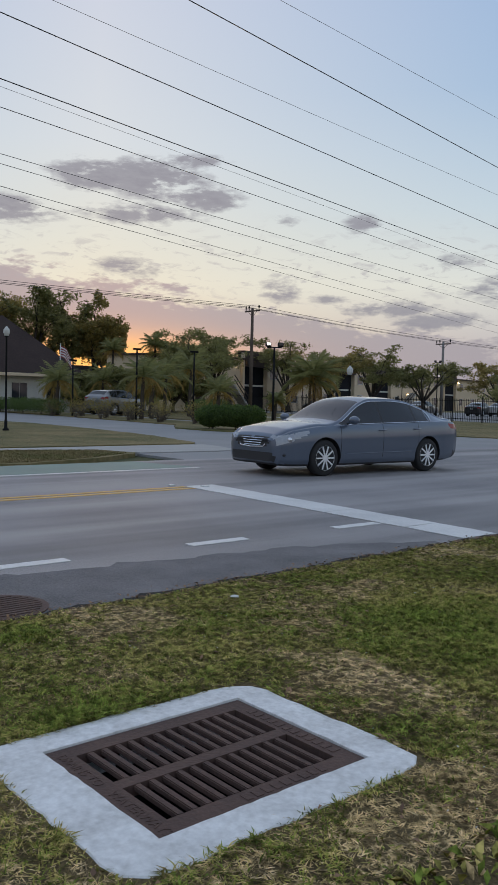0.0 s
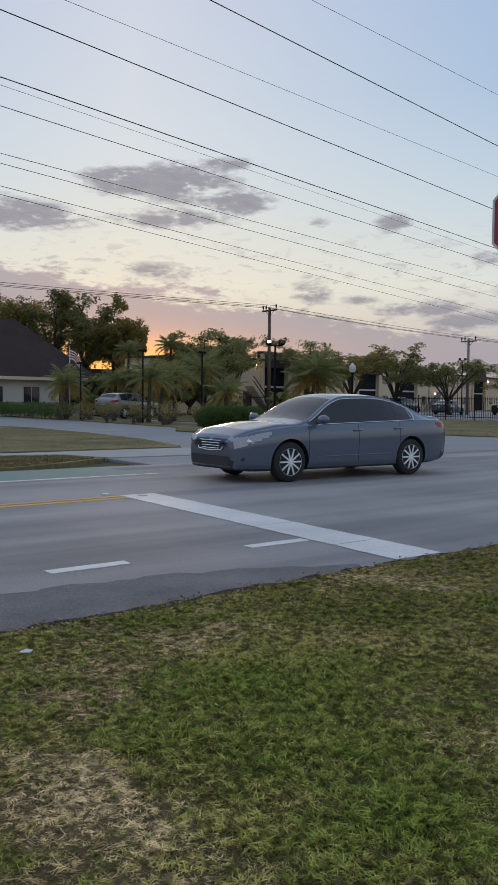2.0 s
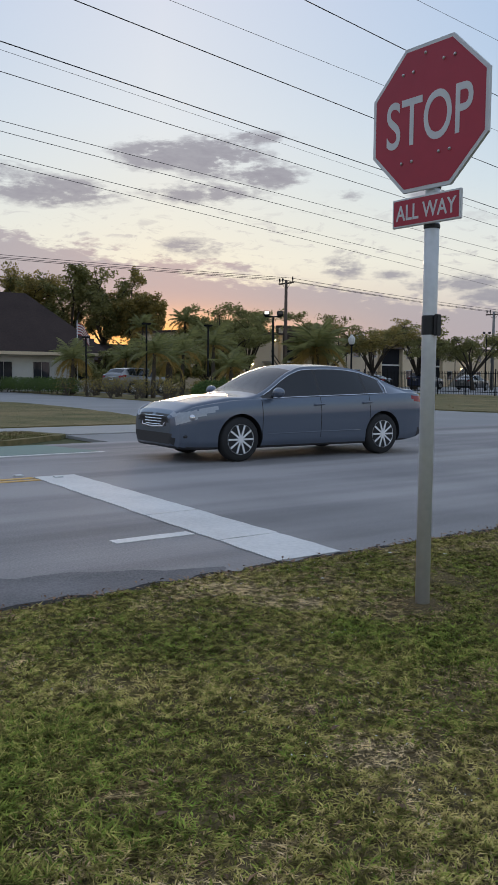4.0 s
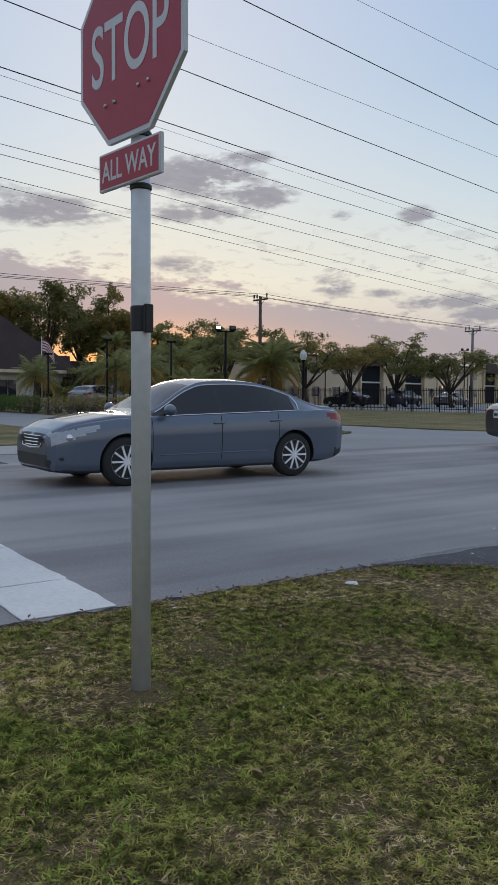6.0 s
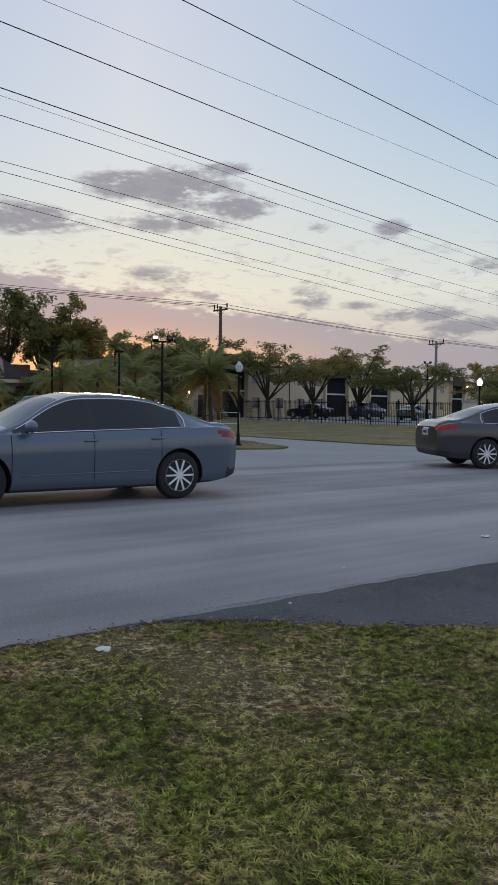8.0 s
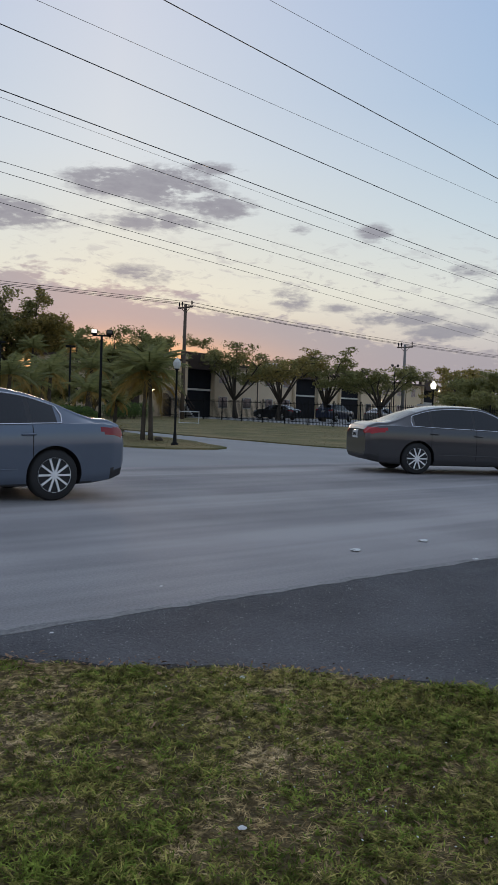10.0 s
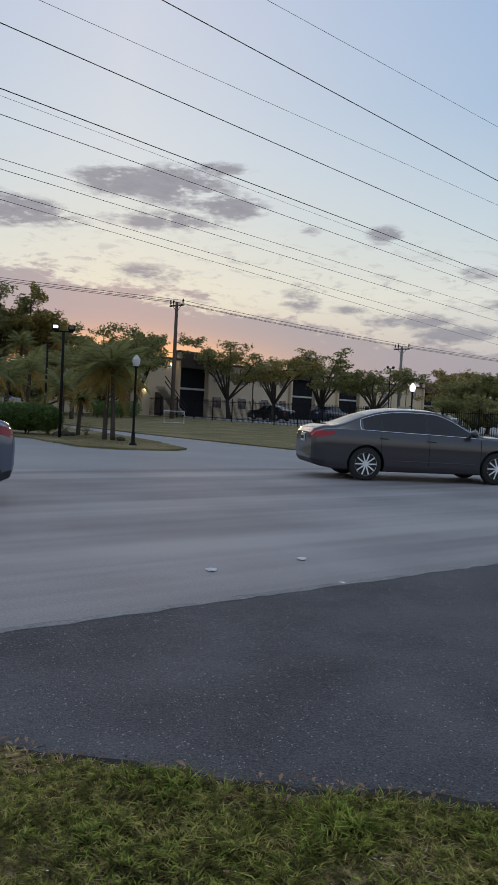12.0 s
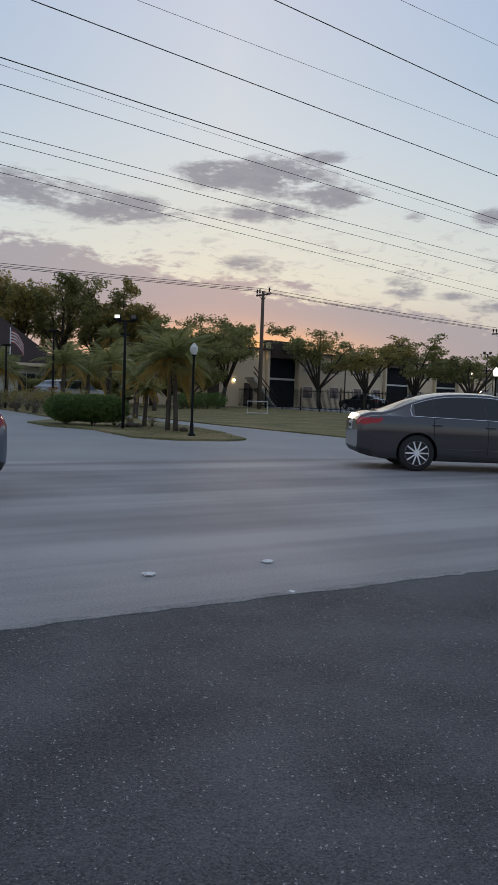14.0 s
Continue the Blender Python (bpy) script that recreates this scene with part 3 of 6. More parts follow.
def grass_mat(name, cols, thr, worn=0.8):
    m = bpy.data.materials.new(name)
    m.use_nodes = True
    nt = m.node_tree
    b = nt.nodes["Principled BSDF"]
    g = nt.nodes.new("ShaderNodeNewGeometry")
    n1 = nt.nodes.new("ShaderNodeTexNoise")
    n1.inputs["Scale"].default_value, n1.inputs["Detail"].default_value, n1.inputs["Roughness"].default_value = 0.8, 6.0, 0.68
    nt.links.new(g.outputs["Position"], n1.inputs["Vector"])
    a = nt.nodes.new("ShaderNodeMath")
    a.operation = "MULTIPLY_ADD"
    nt.links.new(g.outputs["Random Per Island"], a.inputs[0])
    a.inputs[1].default_value = 0.55
    ct = nt.nodes.new("ShaderNodeMath")
    ct.operation = "MULTIPLY_ADD"
    ct.inputs[1].default_value = 1.9
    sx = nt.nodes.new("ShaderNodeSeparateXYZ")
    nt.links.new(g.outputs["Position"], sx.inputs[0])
    dry = nt.nodes.new("ShaderNodeMapRange")
    dry.inputs[1].default_value, dry.inputs[2].default_value = 4.0, 7.0
    dry.inputs[3].default_value, dry.inputs[4].default_value = -0.58, -0.64
    nt.links.new(sx.outputs[0], dry.inputs[0])
    nt.links.new(dry.outputs[0], ct.inputs[2])
    nt.links.new(n1.outputs[0], ct.inputs[0])
    nt.links.new(ct.outputs[0], a.inputs[2])
    r = nt.nodes.new("ShaderNodeValToRGB")
    r.color_ramp.elements.remove(r.color_ramp.elements[1])
    for k, (p, c) in enumerate(zip(thr, cols)):
        e = r.color_ramp.elements[0] if k == 0 else r.color_ramp.elements.new(p)
        e.position, e.color = p, (*c, 1)
    nt.links.new(a.outputs[0], r.inputs[0])
    # blade colour scaled along x: 1.12 up to 4.5, factor worn past 8.5
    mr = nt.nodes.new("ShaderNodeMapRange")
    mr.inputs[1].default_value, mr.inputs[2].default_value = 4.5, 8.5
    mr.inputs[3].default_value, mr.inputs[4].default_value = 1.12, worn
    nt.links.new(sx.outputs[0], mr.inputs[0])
    sc = nt.nodes.new("ShaderNodeVectorMath")
    sc.operation = "SCALE"
    nt.links.new(r.outputs[0], sc.inputs[0])
    n2 = nt.nodes.new("ShaderNodeTexNoise")
    n2.inputs["Scale"].default_value, n2.inputs["Detail"].default_value = 24.0, 4.0
    nt.links.new(g.outputs["Position"], n2.inputs["Vector"])
    v2 = nt.nodes.new("ShaderNodeMapRange")
    v2.inputs[1].default_value, v2.inputs[2].default_value, v2.inputs[3].default_value, v2.inputs[4].default_value = 0.38, 0.62, 0.42, 1.85
    nt.links.new(n2.outputs[0], v2.inputs[0])
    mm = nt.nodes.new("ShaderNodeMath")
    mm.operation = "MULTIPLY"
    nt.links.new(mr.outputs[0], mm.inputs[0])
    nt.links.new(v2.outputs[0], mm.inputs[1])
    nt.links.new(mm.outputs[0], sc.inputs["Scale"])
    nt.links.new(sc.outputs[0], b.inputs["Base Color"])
    b.inputs["Roughness"].default_value = 0.8
    b.inputs["Specular IOR Level"].default_value = 0.04
    return m


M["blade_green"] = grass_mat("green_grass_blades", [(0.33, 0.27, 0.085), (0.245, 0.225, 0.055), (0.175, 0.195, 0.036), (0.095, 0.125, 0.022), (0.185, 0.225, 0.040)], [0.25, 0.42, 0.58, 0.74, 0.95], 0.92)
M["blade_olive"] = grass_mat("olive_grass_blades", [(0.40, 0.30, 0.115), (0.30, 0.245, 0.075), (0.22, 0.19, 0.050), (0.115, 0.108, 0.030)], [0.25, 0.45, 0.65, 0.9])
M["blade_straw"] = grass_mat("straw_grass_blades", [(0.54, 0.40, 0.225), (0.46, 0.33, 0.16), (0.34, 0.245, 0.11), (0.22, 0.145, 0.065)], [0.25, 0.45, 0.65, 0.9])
VERGE = [(0.2, 0.9)] + [(-1.5, 2.5), (0.5, 4.2)] + [p for p in EDGE if p[0] > 0.5 and p[1] > 0.2] + [(13.6, 0.2), (11.5, 0.2), (6, 0.6)]
DRAIN = (1.46, 2.80, 1.40, 2.48)
# places where the grass is dried out, worn to the soil, or lush: x, y, radius
DRY = [(2.72, 3.64, 0.3), (3.05, 3.79, 0.2), (3.72, 3.07, 0.3), (3.24, 2.13, 0.3), (2.77, 1.14, 0.25), (2.23, 1.08, 0.3), (3.92, 3.2, 0.3), (3.31, 2.4, 0.3), (7.11, 3.13, 0.22),
       (5.87, 1.91, 0.15), (8.58, 2.88, 0.3), (8.54, 2.57, 0.2), (9.69, 2.95, 0.25), (10.43, 1.97, 0.25), (4.68, 3.43, 0.25), (6.7, 3.96, 0.2), (10.9, 2.24, 0.2)]
BARE = [(9.64, 3.47, 0.35), (9.58, 3.92, 0.28), (10.3, 3.73, 0.22), (9.9, 3.4, 0.4), (7.88, 3.43, 0.25), (7.32, 3.05, 0.14), (12.83, 1.6, 0.13), (12.49, 1.95, 0.12), (13.04, 1.34, 0.15), (2.48, 3.81, 0.15), (9.45, 3.14, 0.2)]
LUSH = [(4.67, 2.73, 0.5), (3.8, 2.46, 0.25), (4.22, 2.07, 0.4), (6.77, 3.0, 0.15), (6.73, 2.58, 0.25), (9.1, 2.1, 0.4), (8.95, 1.78, 0.3), (7.91, 2.54, 0.25), (9.98, 2.01, 0.3), (11.02, 3.47, 0.15),
        (12.43, 1.71, 0.1), (1.95, 2.53, 0.2), (2.33, 3.78, 0.15), (4.09, 1.52, 0.3)]


def wander(x, y, scale, seed):
    """Smooth noise between about 0 and 1 over the plan."""
    r = np.random.default_rng(seed)
    g = r.uniform(0, 1, (64, 64))
    u, v = x * scale + 11.3, y * scale + 7.7
    i, j = np.floor(u).astype(int), np.floor(v).astype(int)
    f, h = u - i, v - j
    f, h = f * f * (3 - 2 * f), h * h * (3 - 2 * h)
    a, b, c, d = g[i % 64, j % 64], g[(i + 1) % 64, j % 64], g[i % 64, (j + 1) % 64], g[(i + 1) % 64, (j + 1) % 64]
    return (a * (1 - f) + b * f) * (1 - h) + (c * (1 - f) + d * f) * h


def spread_of(places, x, y):
    out = np.zeros(len(x))
    for px, py, r in places:
        out = np.maximum(out, np.exp(-((x - px) ** 2 + (y - py) ** 2) / (r * r)))
    return out


def blades_at(gx, gy, h, lie, wid, rng, base=0.006):
    """Bent, pointed blades: root, two shoulders and a drooping tip."""
    n = len(gx)
    a = rng.uniform(0, 2 * math.pi, n)
    c, s, o = np.cos(a), np.sin(a), np.zeros(n)
    root = np.stack([gx, gy, np.full(n, base)], 1)
    mid = root + np.stack([c * lie * 0.38, s * lie * 0.38, h * 0.72], 1)
    twist = rng.uniform(-0.5, 0.5, n)
    side = np.stack([-s * wid, c * wid, wid * twist], 1)
    tip = root + np.stack([c * lie, s * lie, h * rng.uniform(0.55, 1.15, n)], 1)
    return np.stack([root, mid + side, tip, mid - side], 1).reshape(-1, 3)


nt = 73000
cx, cy = rng.uniform(0.75, 13.6, nt), rng.uniform(0.85, 4.45, nt)
per = rng.integers(8, 20, nt)
which = np.repeat(np.arange(nt), per)
n = len(which)
gx, gy = cx[which] + rng.normal(0, 0.022, n), cy[which] + rng.normal(0, 0.022, n)
ok = inside(VERGE, gx, gy) & ~((gx > DRAIN[0] - 0.01) & (gx < DRAIN[1] + 0.01) & (gy > DRAIN[2] - 0.01) & (gy < DRAIN[3] + 0.01)) & (np.hypot(gx - 7.40, gy - 3.165) > 0.07 + 0.09 * rng.uniform(0, 1, n))
gx, gy, which = gx[ok], gy[ok], which[ok]
n = len(gx)
mottle = 0.3 * wander(gx, gy, 2.3, 1) + 0.35 * wander(gx, gy, 6.1, 2) + 0.35 * wander(gx, gy, 15.0, 3)
dry = np.clip(0.95 * spread_of(DRY, gx, gy) - 0.7 * spread_of(LUSH, gx, gy) + (mottle - 0.50) * 2.4 + 0.14
              + 0.22 * np.clip((gy - 3.2) / 0.6, 0, 1) + 0.14 * np.clip((gx - 7.5) / 1.5, 0, 1) + 0.12 * np.clip((3.6 - gx) / 1.0, 0, 1), 0, 1)
worn = np.clip(1.1 * spread_of(BARE, gx, gy) + (wander(gx, gy, 4.0, 5) - 0.62) * 1.2, 0, 0.93)
lush = np.clip(np.where(gx < 6, 1.0, 0.6) * spread_of(LUSH, gx, gy) + (0.5 * wander(gx, gy, 3.1, 6) + 0.5 * wander(gx, gy, 10.0, 16) - 0.45), 0, 1)
tuft = rng.uniform(0, 1, nt)[which]
keep = (rng.uniform(0, 1, n) > worn * 0.88) & (gx > 0.75 + 0.5 * rng.uniform(0, 1, n) ** 2) & (gy > 0.85 + 0.3 * rng.uniform(0, 1, n) ** 2)
gx, gy, dry, worn, lush, tuft = (q[keep] for q in (gx, gy, dry, worn, lush, tuft))
n = len(gx)
pick = 0.65 * tuft + 0.35 * rng.uniform(0, 1, n)
straw = pick < 0.10 + 0.78 * dry + 0.12 * worn
green = ~straw & (pick > 0.70 - 0.55 * lush)
tall = (0.55 + 0.8 * lush + 0.35 * wander(gx, gy, 9.0, 8)) * (1 + 0.8 * np.clip((gx - 11.2) / 0.8, 0, 1))
hh = rng.uniform(0.010, 0.030, n) * tall
lie = rng.uniform(0.5, 2.2, n) * hh + 0.008
wid = rng.uniform(0.0013, 0.0031, n)
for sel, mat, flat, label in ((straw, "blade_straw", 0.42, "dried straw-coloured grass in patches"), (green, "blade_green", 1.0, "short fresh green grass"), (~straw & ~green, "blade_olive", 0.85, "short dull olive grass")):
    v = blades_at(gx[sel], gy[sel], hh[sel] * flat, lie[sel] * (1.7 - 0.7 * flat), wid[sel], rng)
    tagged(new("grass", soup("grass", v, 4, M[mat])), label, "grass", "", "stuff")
# broad weed leaves low in the turf
nw = 26000
wx, wy = rng.uniform(-0.5, 13.5, nw), rng.uniform(0.8, 4.4, nw)
ok = inside(VERGE, wx, wy) & ~((wx > DRAIN[0]) & (wx < DRAIN[1]) & (wy > DRAIN[2]) & (wy < DRAIN[3])) & (wander(wx, wy, 3.7, 9) > 0.55)
wx, wy = wx[ok], wy[ok]
nw = len(wx)
tagged(new("weeds", soup("weeds", blades_at(wx, wy, rng.uniform(0.008, 0.022, nw), rng.uniform(0.008, 0.022, nw), rng.uniform(0.003, 0.006, nw), rng), 4, M["blade_green"])), "small broad-leaved weeds in the turf", "weeds", "", "stuff")
# dead leaves and dry stalks
nd = 1500
wx, wy = rng.uniform(0, 13.5, nd), rng.uniform(0.9, 4.3, nd)
ok = inside(VERGE, wx, wy) & ~((wx > DRAIN[0]) & (wx < DRAIN[1]) & (wy > DRAIN[2]) & (wy < DRAIN[3]))
wx, wy = wx[ok], wy[ok]
nd = len(wx)
along = np.array([p for p in EDGE if 1.5 < p[0] and p[1] > 0.4])
pe = along[rng.integers(0, len(along), 1600)] + rng.normal(0, 0.06, (1600, 2))
wx, wy = np.concatenate([wx, pe[:, 0]]), np.concatenate([wy, pe[:, 1]])
nd = len(wx)
M["dead_leaf"] = material("dead_leaves", (0.34, 0.20, 0.11), (0.15, 0.085, 0.05), 0.85, bump=0, per_piece=0.9)
tagged(new("dead_leaves", soup("dead_leaves", blades_at(wx, wy, rng.uniform(0.004, 0.02, nd), rng.uniform(0.01, 0.05, nd), rng.uniform(0.002, 0.010, nd), rng, 0.016), 4, M["dead_leaf"])), "brown dead leaves and stalks on the grass", "leaf litter", "", "stuff")

# the rest of the verge, behind and beside the way
n = 230000
gx, gy = rng.uniform(-14, 14, n), rng.uniform(-9, 4.3, n)
ok = inside([(-14, -9)] + [p for p in EDGE if p[0] > -14 and p[1] > -9] + [(13.9, -9)], gx, gy) & ~(inside(VERGE, gx, gy) & (gy > 0.95) & (gx > 0.95)) & ~((gx > DRAIN[0]) & (gx < DRAIN[1]) & (gy > DRAIN[2]) & (gy < DRAIN[3]))
gx, gy = gx[ok], gy[ok]
n = len(gx)
mottle = 0.5 * wander(gx, gy, 0.9, 1) + 0.5 * wander(gx, gy, 3.0, 2) + rng.normal(0, 0.16, n)
hh = rng.uniform(0.02, 0.045, n)
for sel, mat in ((mottle > 0.62, "blade_straw"), (mottle < 0.46, "blade_green"), ((mottle >= 0.46) & (mottle <= 0.62), "blade_olive")):
    k = int(sel.sum())
    tagged(new("grass", soup("grass", blades_at(gx[sel], gy[sel], hh[sel], rng.uniform(0.02, 0.07, k), rng.uniform(0.010, 0.018, k), rng), 4, M[mat])), "short patchy grass away from the road", "grass", "", "stuff")


def tufts(name, region, count, h0, h1, w, seed, label):
    """Coarse short blades over a far lawn."""
    rng = np.random.default_rng(seed)
    xs, ys = [p[0] for p in region], [p[1] for p in region]
    x, y = rng.uniform(min(xs), max(xs), count), rng.uniform(min(ys), max(ys), count)
    k = inside(region, x, y)
    x, y = x[k], y[k]
    n = len(x)
    a = rng.uniform(0, 2 * math.pi, n)
    h = rng.uniform(h0, h1, n)
    root = np.stack([x, y, np.full(n, 0.028)], 1)
    side = np.stack([-np.sin(a) * w, np.cos(a) * w, np.zeros(n)], 1)
    tip = root + np.stack([np.cos(a) * h, np.sin(a) * h, h], 1)
    tagged(new(name, soup(name, np.stack([root - side, root + side, tip], 1).reshape(-1, 3), 3, M["far_blades"])), label, "grass", "", "stuff")


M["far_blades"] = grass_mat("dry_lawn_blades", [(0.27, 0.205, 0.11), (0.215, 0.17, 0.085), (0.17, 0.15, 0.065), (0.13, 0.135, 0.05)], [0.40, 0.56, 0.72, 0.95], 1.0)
tufts("lawn_grass", [(4, 18.8), (14.5, 18.85), (15.9, 23), (16.5, 28), (16.6, 34), (13, 34)], 70000, 0.012, 0.03, 0.008, 21, "dry brownish lawn grass")
tufts("strip_grass", [(2, 14.45), (7.3, 14.4), (9.0, 15.0), (10.6, 16.0), (10.5, 17.2), (8.4, 17.8), (2, 17.9)], 60000, 0.02, 0.04, 0.007, 22, "dry grass on the roadside strip")
tufts("field_grass", [(29.85, 17.45), (31.5, 16.85), (46, 16.7), (49.6, 24), (49.6, 55), (33, 55), (29.3, 40), (28.5, 29), (28.8, 20)], 70000, 0.012, 0.028, 0.012, 23, "dry grass of the wide field")
tufts("island_grass", [(21.5, 20.6), (22.1, 19.7), (23.5, 19.35), (24.2, 19.8), (25.4, 23.5), (25.9, 27), (23.0, 27)], 16000, 0.02, 0.05, 0.012, 24, "short grass on the traffic island")

# ---- street furniture and poles ----
def cable(name, a, b, sag, r, label):
    bm = bmesh.new()
    a, b = Vector(a), Vector(b)
    n = 24
    tube(bm, [a.lerp(b, k / n) - Vector((0, 0, 4 * sag * (k / n) * (1 - k / n))) for k in range(n + 1)], r, 5)
    tagged(part(name, bm, M["wire"]), label, "cable", "overhead cables")


# y at x = 30, slope, height, radius
for y30, k, z, r in [(23, 0.102, 15.45, 0.008), (28, 0.165, 16.6, 0.022), (32, 0.131, 16.7, 0.010), (35, 0.186, 16.5, 0.024), (38, 0.206, 15.05, 0.026), (41, 0.215, 15.9, 0.010),
                     (46, 0.218, 16.86, 0.022), (51, 0.215, 16.0, 0.02), (56, 0.246, 16.9, 0.022), (64, 0.287, 17.65, 0.024), (70, 0.311, 18.67, 0.026)]:
    cable("overhead_cable", (-80, y30 - 110 * k, z), (320, y30 + 290 * k, z), 0.0, r, "long dark overhead power cable")
for dy, z in ((-0.75, 9.2), (0.0, 9.05), (0.75, 9.25)):
    cable("pole_cable", (47.0, 54.3 + dy, z), (72.2, 53.0 + dy, z - 1.35), 0.12, 0.018, "power cable strung between poles")
    cable("pole_cable", (47.0, 54.3 + dy, z), (-30, 60 + dy, z + 1.2), 0.5, 0.018, "power cable strung between poles")
    cable("pole_cable", (72.2, 53.0 + dy, z - 1.35), (140, 50 + dy, z - 1.6), 0.4, 0.018, "power cable strung between poles")


def utility_pole(x, y, h, mat, label):
    t = thing("utility_pole", pose(x, y, 0), label, "utility pole", "utility poles")
    bm = bmesh.new()
    tube(bm, [(0, 0, 0), (0, 0, h * 0.5), (0, 0, h)], [0.17, 0.15, 0.115], 12)
    part("pole", bm, M[mat], t, smooth=True)
    bm = bmesh.new()
    box(bm, -0.06, -0.95, h - 0.32, 0.06, 0.95, h - 0.2, 0.01)
    part("crossarm", bm, M["wood_pole"], t)
    for y0 in (-0.85, 0.45, 0.85):
        bm = bmesh.new()
        lathe(bm, [(0.03, 0), (0.03, 0.1), (0.07, 0.14), (0.05, 0.2), (0.07, 0.26), (0.05, 0.32), (0.055, 0.38), (0.02, 0.42)], 10, (0, y0, h - 0.2))
        part("insulator", bm, M["black_metal"], t)
    bm = bmesh.new()
    tube(bm, [(0.02, -0.6, h - 0.26), (0.02, 0, h - 0.75)], 0.02, 5)
    tube(bm, [(0.02, 0.6, h - 0.26), (0.02, 0, h - 0.75)], 0.02, 5)
    part("brace", bm, M["black_metal"], t)
    return t


utility_pole(47.0, 54.3, 9.1, "wood_pole", "brown wooden utility pole with crossarm")
utility_pole(72.2, 53.0, 7.75, "conc_pole", "grey utility pole with crossarm and cutouts")


def lamp_post(x, y, h, lit, lean=0.0):
    t = thing("lamp_post", pose(x, y, 0.03, 0, lean, 0), "black lamp post with a %s lantern" % ("lit white" if lit else "milky, unlit"), "lamp post", "lamp posts")
    bm = bmesh.new()
    lathe(bm, [(0.11, 0), (0.11, 0.06), (0.06, 0.1), (0.05, 0.35), (0.036, 0.42), (0.030, h - 0.36), (0.05, h - 0.34), (0.09, h - 0.3)], 12)
    part("post", bm, M["black_metal"], t, smooth=True)
    bm = bmesh.new()
    lathe(bm, [(0.075, h - 0.3), (0.115, h - 0.2), (0.118, h - 0.1), (0.05, h - 0.01), (0.015, h + 0.03)], 8)
    part("lantern", bm, M["lamp_on" if lit else "lantern"], t, "glowing lantern" if lit else "milky glass lantern")
    return t


lamp_post(23.1, 20.65, 2.6, False)
lamp_post(12.6, 27.1, 3.6, False)
lamp_post(36.0, 21.2, 2.5, True)


def flood_pole(x, y, h, lit):
    t = thing("flood_light_pole", pose(x, y, 0), "black pole with two floodlights" + (", one lit" if lit else ""), "flood light", "flood lights")
    bm = bmesh.new()
    tube(bm, [(0, 0, 0), (0, 0, h - 0.12)], [0.05, 0.04], 10)
    part("pole", bm, M["black_metal"], t, smooth=True)
    bm = bmesh.new()
    box(bm, -0.3, -0.025, h - 0.16, 0.3, 0.025, h - 0.11)
    part("bracket", bm, M["black_metal"], t)
    for s in (-1, 1):
        bm = bmesh.new()
        box(bm, s * 0.25 - 0.11, -0.09, h - 0.11, s * 0.25 + 0.11, 0.09, h + 0.07, 0.02)
        head = part("floodlight", bm, M["black_metal"], t)
        bm = bmesh.new()
        box(bm, s * 0.25 - 0.08, -0.1, h - 0.05, s * 0.25 + 0.08, -0.091, h + 0.05)
        part("lens", bm, M["lamp_on" if lit and s < 0 else "glass"], head)
    return t


flood_pole(22.6, 24.3, 3.55, True).rotation_euler = (0, 0, radians(-30))
flood_pole(67.0, 49.7, 5.4, False).rotation_euler = (0, 0, radians(-40))
for x, y, h in ((25.0, 38.1, 3.8), (28.2, 37.2, 3.8), (24.6, 44.5, 3.3)):
    t = thing("light_pole", pose(x, y, 0.03), "thin black pole with a small flat lamp head", "light pole", "light poles")
    bm = bmesh.new()
    tube(bm, [(0, 0, 0), (0, 0, h)], [0.055, 0.045], 10)
    part("pole", bm, M["black_metal"], t, smooth=True)
    bm = bmesh.new()
    box(bm, -0.22, -0.12, h, 0.22, 0.12, h + 0.1, 0.02)
    part("lamp_head", bm, M["black_metal"], t)

# ---- fence and gate pillar ----
fence = thing("fence", pose(50, 18, 0.03), "black metal picket fence along the field", "fence")
bmp = bmesh.new()
for k in range(0, 22):
    y0 = k * 2.5
    bm = bmesh.new()
    box(bm, -0.035, y0 - 0.035, 0, 0.035, y0 + 0.035, 1.8, 0.006)
    part("post", bm, M["black_metal"], fence)
    if k < 21:
        for z in (0.22, 1.5):
            bm = bmesh.new()
            box(bm, -0.018, y0 + 0.036, z, 0.018, y0 + 2.464, z + 0.04)
            part("rail", bm, M["black_metal"], fence)
        for j in range(1, 17):
            yy = y0 + j * 2.5 / 17
            box(bmp, -0.011, yy - 0.011, 0.05, 0.011, yy + 0.011, 1.66)
part("picket_infill", bmp, M["black_metal"], fence, kind="stuff")
t = thing("gate_pillar", pose(38.3, 23.4, 0.03, 0, 0, -40), "weathered white concrete gate pillar", "pillar")
bm = bmesh.new()
box(bm, -0.27, -0.24, 0, 0.27, 0.24, 1.52, 0.02)
part("shaft", bm, M["stucco_white"], t)
bm = bmesh.new()
box(bm, -0.32, -0.29, 1.522, 0.32, 0.29, 1.62, 0.02)
part("cap", bm, M["concrete"], t)
t = thing("soccer_goal", pose(39.6, 43.0, 0.03, 0, 0, -38), "small white tube soccer goal on the field", "soccer goal")
bm = bmesh.new()
tube(bm, [(-0.62, 0, 0), (-0.62, 0, 0.75), (0.62, 0, 0.75), (0.62, 0, 0)], 0.028, 8)
part("goal_frame", bm, M["white_sign"], t)
bm = bmesh.new()
tube(bm, [(-0.62, 0, 0.02), (-0.62, 0.6, 0.02), (0.62, 0.6, 0.02), (0.62, 0, 0.02)], 0.022, 8)
part("base_frame", bm, M["white_sign"], t)

